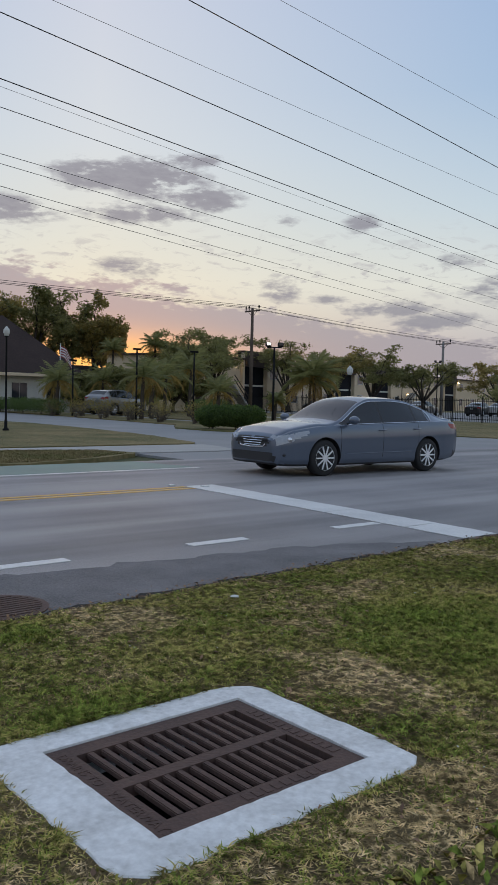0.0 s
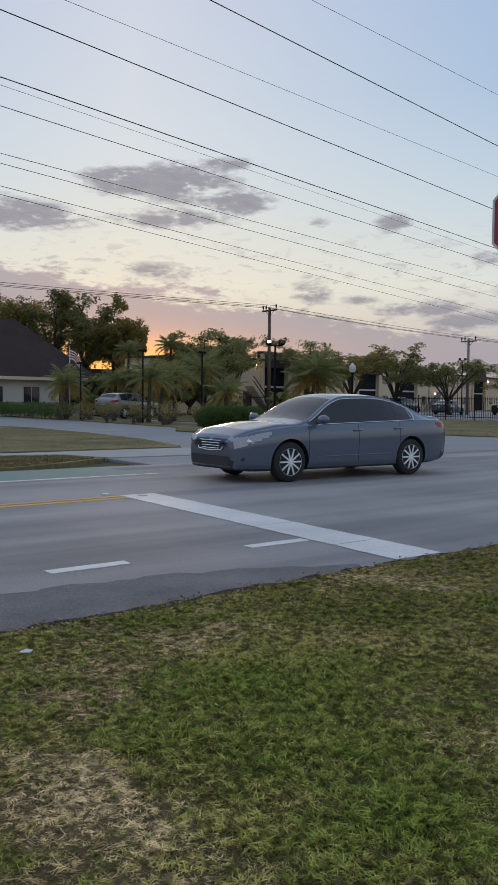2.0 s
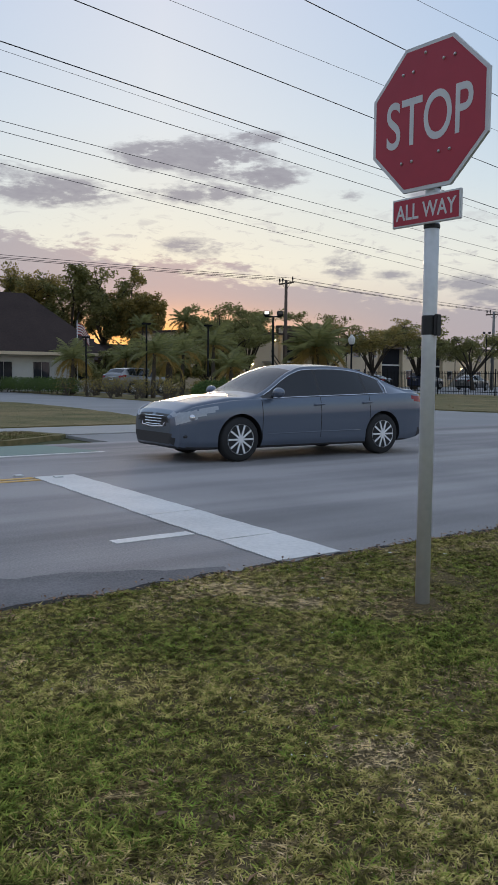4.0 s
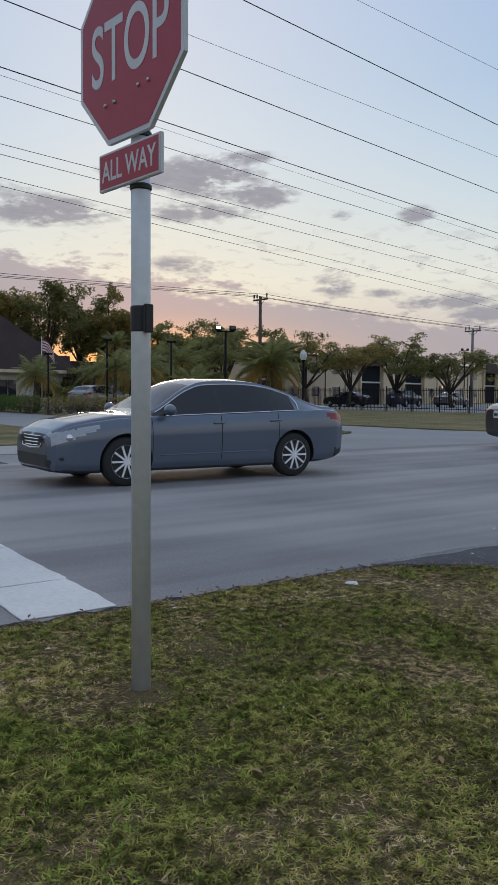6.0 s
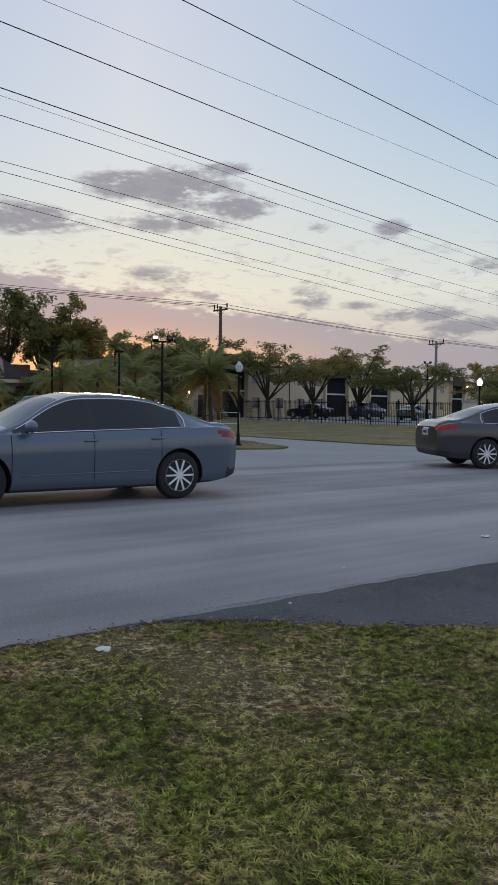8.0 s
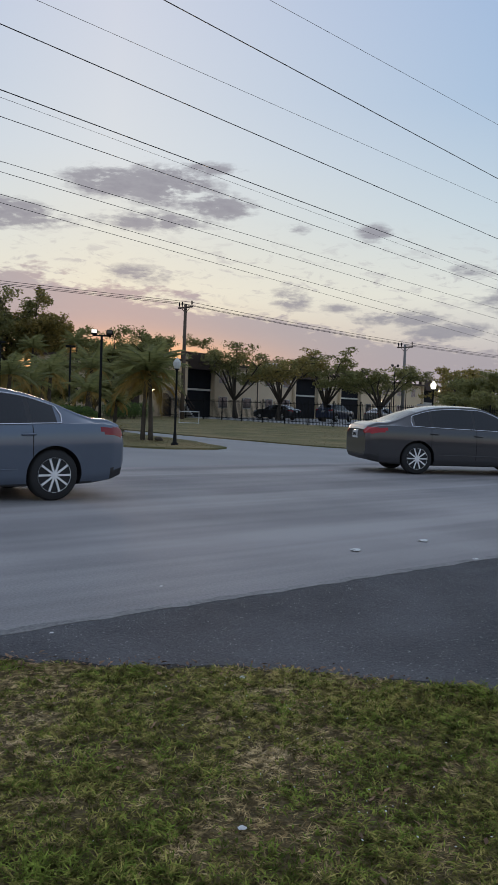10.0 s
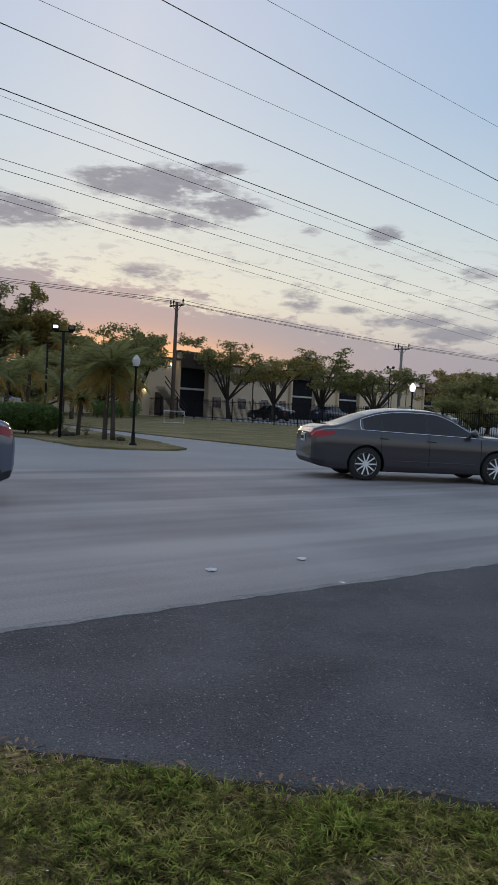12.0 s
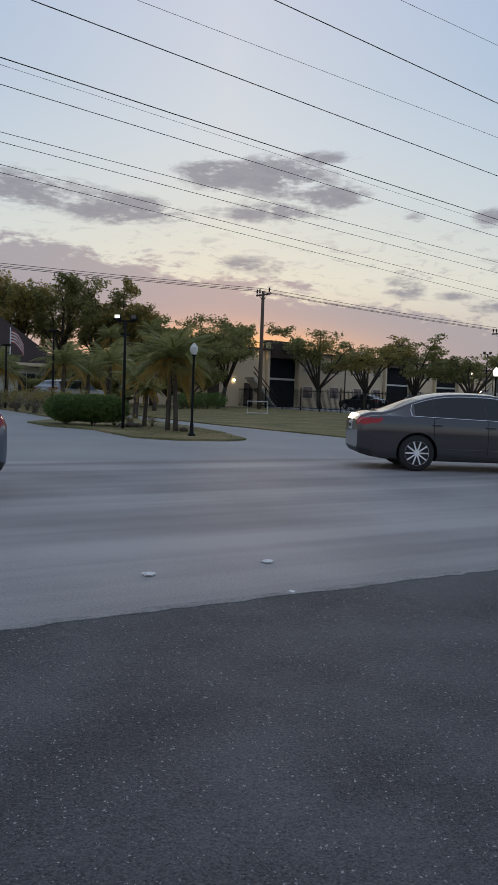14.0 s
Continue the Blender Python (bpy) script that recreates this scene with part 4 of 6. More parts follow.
# ---- apartment building behind the fence ----
def window(parent, x0, x1, z0, z1, y=0.0, panes=2):
    """A framed window set into the wall's face at y, which looks towards -y."""
    bm = bmesh.new()
    for a, b, c, d in ((x0, z0, x1, z0 + 0.06), (x0, z1 - 0.06, x1, z1), (x0, z0 + 0.06, x0 + 0.05, z1 - 0.06), (x1 - 0.05, z0 + 0.06, x1, z1 - 0.06)):
        box(bm, a, y - 0.05, b, c, y + 0.06, d)
    w = part("window", bm, M["stucco_white"], parent)
    step = (x1 - x0 - 0.1) / panes
    for k in range(panes):
        bm = bmesh.new()
        box(bm, x0 + 0.05 + k * step + 0.02, y - 0.02, z0 + 0.06, x0 + 0.05 + (k + 1) * step - 0.02, y + 0.02, z1 - 0.06)
        part("pane", bm, M["glass"], w)
    return w


apt = thing("apartment_building", pose(57.9, 64.7, 0.03, 0, 0, math.degrees(math.atan2(0.287, 0.958))), "two-storey cream apartment building with brown roof bays and dark balconies", "apartment building")
H2 = 5.1
BAYS = [(-4.4, -0.3), (15.4, 20.4), (26.4, 31.8), (53.2, 58.2)]
bm = bmesh.new()
xs = [-14.0]
for a, b in BAYS:
    xs += [a, b]
xs.append(82.0)
for a, b in zip(xs[::2], xs[1::2]):
    box(bm, a, 0, -0.1, b, 0.3, H2)
box(bm, -14.0, 9.0, -0.1, 82.0, 9.3, H2)
box(bm, -14.0, 0.3, -0.1, -13.7, 9.0, H2)
box(bm, 81.7, 0.3, -0.1, 82.0, 9.0, H2)
part("wall", bm, M["stucco"], apt)
bm = bmesh.new()
box(bm, -14.3, -0.5, H2, 82.3, 9.6, H2 + 0.18)
part("roof", bm, M["brown_roof"], apt)
for a, b in BAYS:
    bm = bmesh.new()
    box(bm, a, 1.6, 0, b, 1.7, H2)
    box(bm, a + 0.002, 0.02, 2.52, b - 0.002, 1.6, 2.68)
    balcony = part("balcony", bm, M["stucco_white"], apt)
    bm = bmesh.new()
    box(bm, a + 0.01, 0.1, 0.0, b - 0.01, 0.13, 2.5)
    box(bm, a + 0.01, 0.1, 2.7, b - 0.01, 0.13, H2 - 0.6)
    part("screen", bm, M["screen"], balcony, "dark insect screen")
    bm = bmesh.new()
    n = 6
    for k in range(n):
        z0, z1 = H2 - 0.6 + k * 0.26, H2 - 0.6 + (k + 1) * 0.26
        o = 0.55 * (1 - (k / n) ** 2)
        box(bm, a - 0.05, -o, z0, b + 0.05, 0.6, z1)
    part("mansard", bm, M["brown_roof"], apt)
    for x in (a - 0.42, b + 0.06):
        bm = bmesh.new()
        box(bm, x, -0.35, -0.1, x + 0.36, 0.0, H2 + 0.75, 0.05)
        part("pier", bm, M["stucco"], apt)
for x in (0.9, 5.2, 9.4, 13.0, 22.0, 34.0, 39.0, 44.0, 49.0, 61.0, 67.0, 73.0):
    for z in (0.9, 3.35):
        window(apt, x, x + 1.5, z, z + 1.15)
for x in (3.4, 7.8, 12.0, 21.0, 36.4, 42.0, 47.0):
    bm = bmesh.new()
    box(bm, x, -0.06, 0, x + 0.12, -0.002, H2)
    part("downpipe", bm, M["brown_roof"], apt)


def stair(parent, x, run, up):
    bm = bmesh.new()
    n = 13
    for k in range(n):
        box(bm, x + run * k / n, -1.6, up * k / n, x + run * (k + 1) / n + 0.02, -0.6, up * (k + 1) / n)
    st = part("stair", bm, M["concrete"], parent)
    bm = bmesh.new()
    tube(bm, [(x, -1.62, 0.9), (x + run, -1.62, up + 0.9)], 0.05, 6)
    tube(bm, [(x, -1.62, 0.45), (x + run, -1.62, up + 0.45)], 0.05, 6)
    part("handrail", bm, M["brown_roof"], st)


stair(apt, -5.0, -3.2, 2.6)
stair(apt, 33.2, 5.0, 2.6)
for x, z in ((-9.6, 4.55), (-5.6, 4.55), (-9.0, 2.2), (35.5, 4.5), (38.5, 2.3), (60, 4.5)):
    bm = bmesh.new()
    lathe(bm, [(0.05, 0), (0.1, 0.05), (0.1, 0.14), (0.04, 0.18)], 8, (x, -0.12, z))
    part("porch_lamp", bm, M["lamp_warm"], apt, "lit warm porch lamp")
for x, w in ((-12.2, 1.4), (-7.6, 1.2)):
    bm = bmesh.new()
    box(bm, x, -0.04, 0.05, x + w, -0.004, 2.1)
    part("door", bm, M["brown_roof"], apt)
bm = bmesh.new()
box(bm, 15.5, 3.0, H2 + 0.18, 17.3, 4.4, H2 + 1.1, 0.04)
part("rooftop_unit", bm, M["galv"], apt)

# ---- clubhouse with the dark hip roof, and the low building behind ----
def hip_roof(x0, y0, x1, y1, z0, z1, over=0.7):
    bm = bmesh.new()
    a, b, c, d = (x0 - over, y0 - over), (x1 + over, y0 - over), (x1 + over, y1 + over), (x0 - over, y1 + over)
    r = (y1 - y0) / 2 + over
    lo = [bm.verts.new((*p, z0)) for p in (a, b, c, d)]
    e = bm.verts.new((x0 - over + r, (y0 + y1) / 2, z1))
    f = bm.verts.new((x1 + over - r, (y0 + y1) / 2, z1))
    for q in ((lo[0], lo[1], f, e), (lo[1], lo[2], f), (lo[2], lo[3], e, f), (lo[3], lo[0], e), lo[::-1]):
        bm.faces.new(q)
    return bm


club = thing("clubhouse", pose(0, 0, 0.03), "low white clubhouse with a dark brown hip roof", "house")
bm = bmesh.new()
box(bm, 8, 56.0, -0.1, 30.6, 63.4, 2.515)
part("wall", bm, M["stucco_white"], club)
part("roof", hip_roof(8, 56, 30.6, 63.4, 2.75, 7.1, 0.9), M["dark_roof"], club)
bm = bmesh.new()
box(bm, 7.1, 55.08, 2.52, 31.5, 64.3, 2.745)
part("fascia", bm, M["stucco"], club)
for x in (20.4, 23.2, 25.9, 28.6):
    window(club, x, x + 1.3, 0.75, 2.1, 56.0)
low_house = thing("low_building", pose(0, 0, 0.03), "low dark-roofed building behind the palms", "building")
bm = bmesh.new()
box(bm, 33, 80, -0.1, 54, 90, 2.7)
part("wall", bm, M["brown_roof"], low_house)
part("roof", hip_roof(33, 80, 54, 90, 2.72, 4.6, 0.8), M["dark_roof"], low_house)
bm = bmesh.new()
box(bm, 41, 82, 3.2, 43, 83.2, 5.0, 0.03)
part("chimney", bm, M["brown_roof"], low_house)

# ---- trees ----
for i, (x, y, h, s) in enumerate([(34.5, 94.5, 13.0, 4.8), (39.0, 90.0, 13.4, 4.6), (42.2, 86.5, 12.6, 4.2), (45.6, 85.0, 12.4, 4.0), (48.0, 83.0, 11.8, 3.4), (29.0, 96.0, 12.8, 4.8), (36.5, 92.0, 12.0, 4.0), (49.5, 82.0, 9.4, 2.6)]):
    tree(x, y, h, s, 40 + i, "leaf_olive" if i % 3 == 1 else "leaf_dark", base=0.34, count=11000, leaf=0.17, label="tall dark tree against the sunrise glow", limbs=13, trunk=0.22, low=0.55, weep=0.16, tuft=1.15)
for i, (x, y, h, s, m) in enumerate([(43.4, 58.3, 7.4, 3.4, "leaf"), (47.0, 60.0, 7.0, 3.0, "leaf"), (51.0, 66.5, 7.8, 3.4, "leaf"), (57.9, 61.0, 7.3, 4.4, "leaf_dark"), (60.9, 58.5, 6.6, 4.4, "leaf_olive"),
                                  (64.5, 56.0, 6.2, 4.0, "leaf"), (67.5, 51.5, 5.7, 3.9, "leaf_dark"), (74.5, 47.5, 5.5, 3.6, "leaf_olive")]):
    tree(x, y, h, s, 70 + i, m, base=0.24, lean=(-0.6, 0.5, 0.3)[i % 3], count=7500, leaf=0.12, label="spreading tree with thin leafy crown before the apartments", limbs=11, low=0.62, weep=0.06, trunk=0.19, tuft=1.1)
for i, (x, y, h, s) in enumerate([(62.0, 37.0, 4.2, 3.4), (66.0, 38.5, 4.6, 3.6), (58.5, 31.0, 4.0, 3.2), (65, 32, 4.5, 3.5)]):
    tree(x, y, h, s, 90 + i, "leaf", base=0.12, count=9000, leaf=0.13, low=0.3, tuft=1.5, label="dense dark shrub-like tree behind the fence", limbs=8)
for i, (x, y, h, s) in enumerate([(33.0, 51.0, 3.2, 2.6), (36.0, 54.5, 3.6, 2.8), (39.8, 55.5, 5.2, 2.8), (42.2, 57.0, 5.4, 2.6), (31.0, 56.0, 3.0, 2.6), (35.5, 60.0, 3.6, 3.0)]):
    tree(x, y, h, s, 110 + i, "leaf", base=0.14, count=9000, leaf=0.13, low=0.3, tuft=1.4, label="dense green tree beside the palms", limbs=9)
for i, (x, y, h, l, st) in enumerate([(23.9, 23.2, 2.35, 1.45, 2), (24.03, 25.81, 1.3, 0.6, 1), (25.6, 38.5, 2.4, 1.6, 1), (27.6, 40.5, 2.0, 1.5, 1), (24.6, 46.5, 2.2, 1.6, 1), (26.0, 49.5, 2.0, 1.5, 1),
                                     (29.2, 41.5, 2.6, 1.8, 1), (30.5, 45.0, 2.6, 1.8, 1), (33.5, 44.8, 3.2, 1.9, 1), (27.4, 34.0, 1.7, 1.3, 1), (31.0, 52.0, 2.4, 1.7, 1)]):
    palm(x, y, h, l, 200 + i, -0.12 if i == 0 else 0.1, st, 22 if i == 0 else 20, 0.62 if i < 2 else 1.0)
for i, (x, y, h) in enumerate([(39.7, 58.4, 5.6), (37.5, 61.5, 5.2)]):
    palm(x, y, h, 1.5, 300 + i, 0.1, 1, 26, 1.0, "tall cabbage palm with a round crown")


def hedge(x0, y0, x1, y1, h, w, seed, count, label):
    rng = np.random.default_rng(seed)
    t = thing("hedge", pose(0, 0, 0.03), label, "hedge", "hedges")
    L = math.hypot(x1 - x0, y1 - y0)
    n = max(2, int(L / 0.5))
    clumps = []
    for k in range(n + 1):
        s = k / n
        clumps.append((x0 + (x1 - x0) * s + rng.normal() * 0.08, y0 + (y1 - y0) * s + rng.normal() * 0.08, h * rng.uniform(0.5, 0.58), w * rng.uniform(0.48, 0.58), h * rng.uniform(0.42, 0.5)))
    p = clump_points(rng, clumps, count)
    p[:, 2] = np.maximum(p[:, 2], 0.03)
    part("foliage", leaves("foliage", p, 0.048, M["leaf_hedge"], rng, 0.9), None, t)
    bm = bmesh.new()
    for c in clumps[::2]:
        for j in range(4):
            tube(bm, [(c[0] + rng.normal() * 0.08, c[1] + rng.normal() * 0.08, 0), (c[0] + rng.normal() * 0.25, c[1] + rng.normal() * 0.25, h * 0.6)], [0.022, 0.012], 5)
    part("stems", bm, M["bark"], t, kind="stuff")


hedge(21.75, 27.1, 22.75, 25.9, 1.1, 1.35, 1, 26000, "clipped rounded green hedge on the island")
hedge(24.4, 46.0, 23.6, 56.0, 1.05, 1.4, 2, 14000, "low dark green hedge before the clubhouse")
hedge(38.0, 50.5, 42.0, 52.0, 1.2, 1.6, 3, 9000, "low dark hedge at the field's edge")


def thicket(x, y, seed):
    rng = np.random.default_rng(seed)
    t = thing("bare_shrub", pose(x, y, 0.03), "half-bare grey shrub with thin twigs", "shrub", "bare shrubs")
    bm = bmesh.new()
    ends = []
    for k in range(16):
        a = rng.uniform(0, 6.28)
        r = rng.uniform(0.15, 0.7)
        e = (r * math.cos(a), r * math.sin(a), rng.uniform(0.45, 1.0))
        m = (e[0] * 0.4 + rng.normal() * 0.08, e[1] * 0.4 + rng.normal() * 0.08, e[2] * 0.5)
        tube(bm, [(rng.normal() * 0.05, rng.normal() * 0.05, 0), m, e], [0.018, 0.012, 0.005], 4)
        tube(bm, [m, (m[0] + rng.normal() * 0.25, m[1] + rng.normal() * 0.25, m[2] + rng.uniform(0.1, 0.4))], [0.01, 0.004], 4)
        ends.append(e)
    part("brushwood", bm, M["twig"], t, kind="stuff")
    e = np.array(ends)[rng.integers(0, 16, 260)] + rng.normal(size=(260, 3)) * 0.12
    e[:, 2] = np.maximum(e[:, 2], 0.05)
    part("leaves", leaves("leaves", e, 0.05, M["leaf_olive"], rng), None, t)
    return t


for k in range(15):
    thicket(24.6 + 0.9 * math.sin(k * 2.1), 32.2 + k * 0.95, 500 + k)

for k, (x, y) in enumerate(((23.55, 25.9), (24.25, 25.6), (23.2, 26.4))):
    thicket(x, y, 540 + k).scale = (0.45, 0.45, 0.45)


def rock(x, y, r, seed):
    rnd = random.Random(seed)
    bm = bmesh.new()
    bmesh.ops.create_icosphere(bm, subdivisions=2, radius=r)
    for v in bm.verts:
        v.co = v.co * rnd.uniform(0.82, 1.12)
        v.co.z *= 0.62
    o = part("rock", bm, M["bark"], None, smooth=True)
    o.location = (x, y, 0.05 + r * 0.3)
    tagged(o, "dark rounded rock at the foot of the palms", "rock", "rocks")


for k, (x, y, r) in enumerate(((24.05, 22.95, 0.15), (23.65, 25.45, 0.14), (23.3, 25.3, 0.2), (22.95, 25.2, 0.16))):
    rock(x, y, r, 60 + k)

# ---- stop sign ----
SX, SY = 7.40, 3.165
sign = thing("stop_sign", pose(SX, SY, 0.0, 0, 0, 3.5), "red octagonal stop sign with an all-way plate on a galvanised post", "stop sign")
bm = bmesh.new()
tube(bm, [(0, 0, 0), (0, 0, 3.02)], 0.04, 20)
post = part("post", bm, M["galv"], sign, "round galvanised steel post", True)
bm = bmesh.new()
lathe(bm, [(0.0405, 1.50), (0.043, 1.505), (0.043, 1.60), (0.0405, 1.605)], 20)
box(bm, -0.02, -0.066, 1.495, 0.02, -0.0435, 1.61, 0.004)
part("band", bm, M["band"], post, "black rubber band")


def octagon(r, x0, x1, zc):
    bm = bmesh.new()
    a = [bm.verts.new((x0, r * math.cos(math.radians(22.5 + 45 * k)), zc + r * math.sin(math.radians(22.5 + 45 * k)))) for k in range(8)]
    b = [bm.verts.new((x1, v.co.y, v.co.z)) for v in a]
    bm.faces.new(a)
    bm.faces.new(b[::-1])
    for k in range(8):
        bm.faces.new((a[k], b[k], b[(k + 1) % 8], a[(k + 1) % 8]))
    bmesh.ops.recalc_face_normals(bm, faces=bm.faces)
    return bm


ZC, RO = 2.655, 0.4125
panel = part("octagon", octagon(RO, -0.041, -0.060, ZC), M["white_sign"], sign, "white-edged octagonal plate")
part("red_face", octagon(RO - 0.021, -0.0595, -0.0612, ZC), M["red_sign"], panel)


def letters(text, size, y, z, x, parent, mat, squeeze=1.0, weight=0.0):
    cu = bpy.data.curves.new("letters", "FONT")
    cu.body, cu.size, cu.align_x, cu.extrude, cu.offset = text, size, "CENTER", 0.0006, weight
    tmp = new("letters", cu)
    dg = bpy.context.evaluated_depsgraph_get()
    me = bpy.data.meshes.new_from_object(tmp.evaluated_get(dg))
    bpy.data.objects.remove(tmp)
    co = np.zeros(len(me.vertices) * 3)
    me.vertices.foreach_get("co", co)
    co = co.reshape(-1, 3)
    co = np.stack([x - co[:, 2], y - co[:, 0] * squeeze, z + co[:, 1]], 1)
    me.vertices.foreach_set("co", co.ravel())
    me.materials.clear()
    me.materials.append(M[mat])
    me.update()
    ob = new("lettering", me)
    ob.parent = parent
    return tagged(ob, "raised-looking white letters")


letters("STOP", 0.355, 0.0, ZC - 0.128, -0.0622, panel, "white_sign", 0.68, 0.003)
bm = bmesh.new()
box(bm, -0.060, -0.229, 2.09, -0.041, 0.229, 2.245, 0.003)
plate = part("all_way_plate", bm, M["white_sign"], sign, "small red plate with white border")
bm = bmesh.new()
box(bm, -0.0612, -0.218, 2.1, -0.0602, 0.218, 2.235)
part("red_face", bm, M["red_sign"], plate)
letters("ALL WAY", 0.118, 0.0, 2.127, -0.0618, plate, "white_sign", 0.80, 0.0015)
for y, z in ((-0.17, 0.27), (-0.1, 0.27), (0.1, 0.25), (0.17, 0.25), (-0.15, -0.2), (-0.08, -0.2), (0.1, -0.22), (0.17, -0.22), (0.02, 0.33)):
    bm = bmesh.new()
    bmesh.ops.create_uvsphere(bm, u_segments=8, v_segments=6, radius=0.009, matrix=Matrix.Translation((-0.063, y, ZC + z)))
    part("rivet", bm, M["bolt"], panel)
for z in (2.28, 2.07):
    bm = bmesh.new()
    lathe(bm, [(0.0405, z), (0.045, z + 0.005), (0.045, z + 0.02), (0.0405, z + 0.025)], 18)
    part("clamp", bm, M["band"], post)

# ---- storm drain ----
drain = thing("storm_drain", pose(2.14, 1.935, -0.035), "rusty cast iron storm grate in a white painted concrete frame", "storm drain")
rnd = random.Random(3)
GX, GY = 0.475, 0.385
bm = bmesh.new()
# a ring with an uneven outer edge and a square hole
no = 64
outer = []
for k in range(no):
    a = 2 * math.pi * (k + 0.5) / no
    c, s = math.cos(a), math.sin(a)
    wx, wy = 0.69, 0.565
    r = 1.0 / max(abs(c) / wx, abs(s) / wy)
    r *= 1 - (0.10 if c > 0 and s > 0 else 0.05) * (min(abs(c) / wx, abs(s) / wy) / max(abs(c) / wx, abs(s) / wy)) ** 8
    outer.append((-0.012 + c * (r + rnd.uniform(-0.009, 0.009)), 0.004 + s * (r + rnd.uniform(-0.009, 0.009))))
hole = []
for k in range(no):
    c, s = outer[k]
    r = 1.0 / max(abs(c) / (GX + 0.008), abs(s) / (GY + 0.008))
    hole.append((c * r + rnd.uniform(-0.003, 0.004), s * r + rnd.uniform(-0.003, 0.004)))
for cx, cy in ((1, 1), (1, -1), (-1, 1), (-1, -1)):
    k = min(range(no), key=lambda i: (hole[i][0] - cx * GX) ** 2 + (hole[i][1] - cy * GY) ** 2)
    hole[k] = (cx * (GX + 0.008), cy * (GY + 0.008))
rows = [[bm.verts.new((*p, z)) for p in ring] for ring, z in ((outer, -0.1), (outer, 0.035), ([(x * 0.98, y * 0.98) for x, y in outer], 0.05), (hole, 0.055), (hole, -0.1))]
for a, b in zip(rows, rows[1:]):
    for k in range(no):
        bm.faces.new((a[k], a[(k + 1) % no], b[(k + 1) % no], b[k]))
bmesh.ops.recalc_face_normals(bm, faces=bm.faces)
part("concrete_frame", bm, M["drain_paint"], drain, "chipped white painted concrete frame")
# pit floor and walls, with the shade below the grate coloured in
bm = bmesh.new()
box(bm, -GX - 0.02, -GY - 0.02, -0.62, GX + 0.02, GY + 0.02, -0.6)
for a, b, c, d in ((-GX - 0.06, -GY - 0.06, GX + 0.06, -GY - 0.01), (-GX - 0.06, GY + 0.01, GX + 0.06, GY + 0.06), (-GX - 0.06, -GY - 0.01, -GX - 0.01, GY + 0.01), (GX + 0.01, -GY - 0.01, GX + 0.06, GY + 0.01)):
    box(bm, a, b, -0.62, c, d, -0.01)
part("pit", bm, M["pit"], drain, "pit under the grate, its shade put into a near-black colour")

bm = bmesh.new()
for a, b, c, d in ((-GX, -GY, GX, -GY + 0.085), (-GX, GY - 0.085, GX, GY), (-GX, -GY + 0.085, -GX + 0.085, GY - 0.085), (GX - 0.085, -GY + 0.085, GX, GY - 0.085), (-GX + 0.085, -0.03, GX - 0.085, 0.03)):
    box(bm, a, b, 0.005, c, d, 0.048)
grate = part("grate", bm, M["iron"], drain, "rust-brown cast iron grate")
bar = bmesh.new()
box(bar, -0.0145, 0, 0.024, 0.0145, GY - 0.115, 0.0475, 0.004)
bar_me = mesh_of(bar, "bar", M["iron"])
nb = 12
for row in (0.03, -GY + 0.085):
    for k in range(nb):
        o = new("bar", bar_me)
        o.parent = grate
        o.location = (-GX + 0.085 + (2 * GX - 0.17) * (k + 1) / (nb + 1), row, 0)


# ---- vehicles ----
M["tyre"] = material("tyre_rubber", (0.022, 0.022, 0.023), None, 0.85, bump=0.2)
M["rim"] = material("alloy_rim", (0.85, 0.85, 0.86), (0.7, 0.7, 0.71), 0.4, 0.1, bump=0)
M["chrome"] = material("chrome_trim", (0.75, 0.75, 0.76), None, 0.12, 1.0, bump=0)
M["trim_black"] = material("black_plastic_trim", (0.025, 0.025, 0.027), None, 0.55, bump=0.05)
M["car_glass"] = material("tinted_car_glass", (0.010, 0.012, 0.015), None, 0.04, bump=0)
M["head_lens"] = material("clear_headlight_lens", (0.40, 0.42, 0.45), (0.28, 0.30, 0.33), 0.1, bump=0, coat=0.6)
M["head_on"] = material("lit_headlight", (0.9, 0.9, 0.9), None, 0.2, bump=0, emit=(1.0, 0.9, 0.75), strength=1.2)
M["tail_on"] = material("lit_red_tail_lens", (0.28, 0.008, 0.012), None, 0.2, bump=0, emit=(1.0, 0.03, 0.04), strength=0.03)
M["tail_lens"] = material("red_tail_lens", (0.26, 0.008, 0.012), None, 0.2, bump=0)
M["seam"] = material("panel_gap", (0.01, 0.01, 0.01), None, 0.9, bump=0)


def car_paint(name, c, flake=0.3):
    return material(name, c, tuple(v * 0.9 for v in c), 0.32, flake, grain=300, patch=1.0, bump=0, coat=1.0)


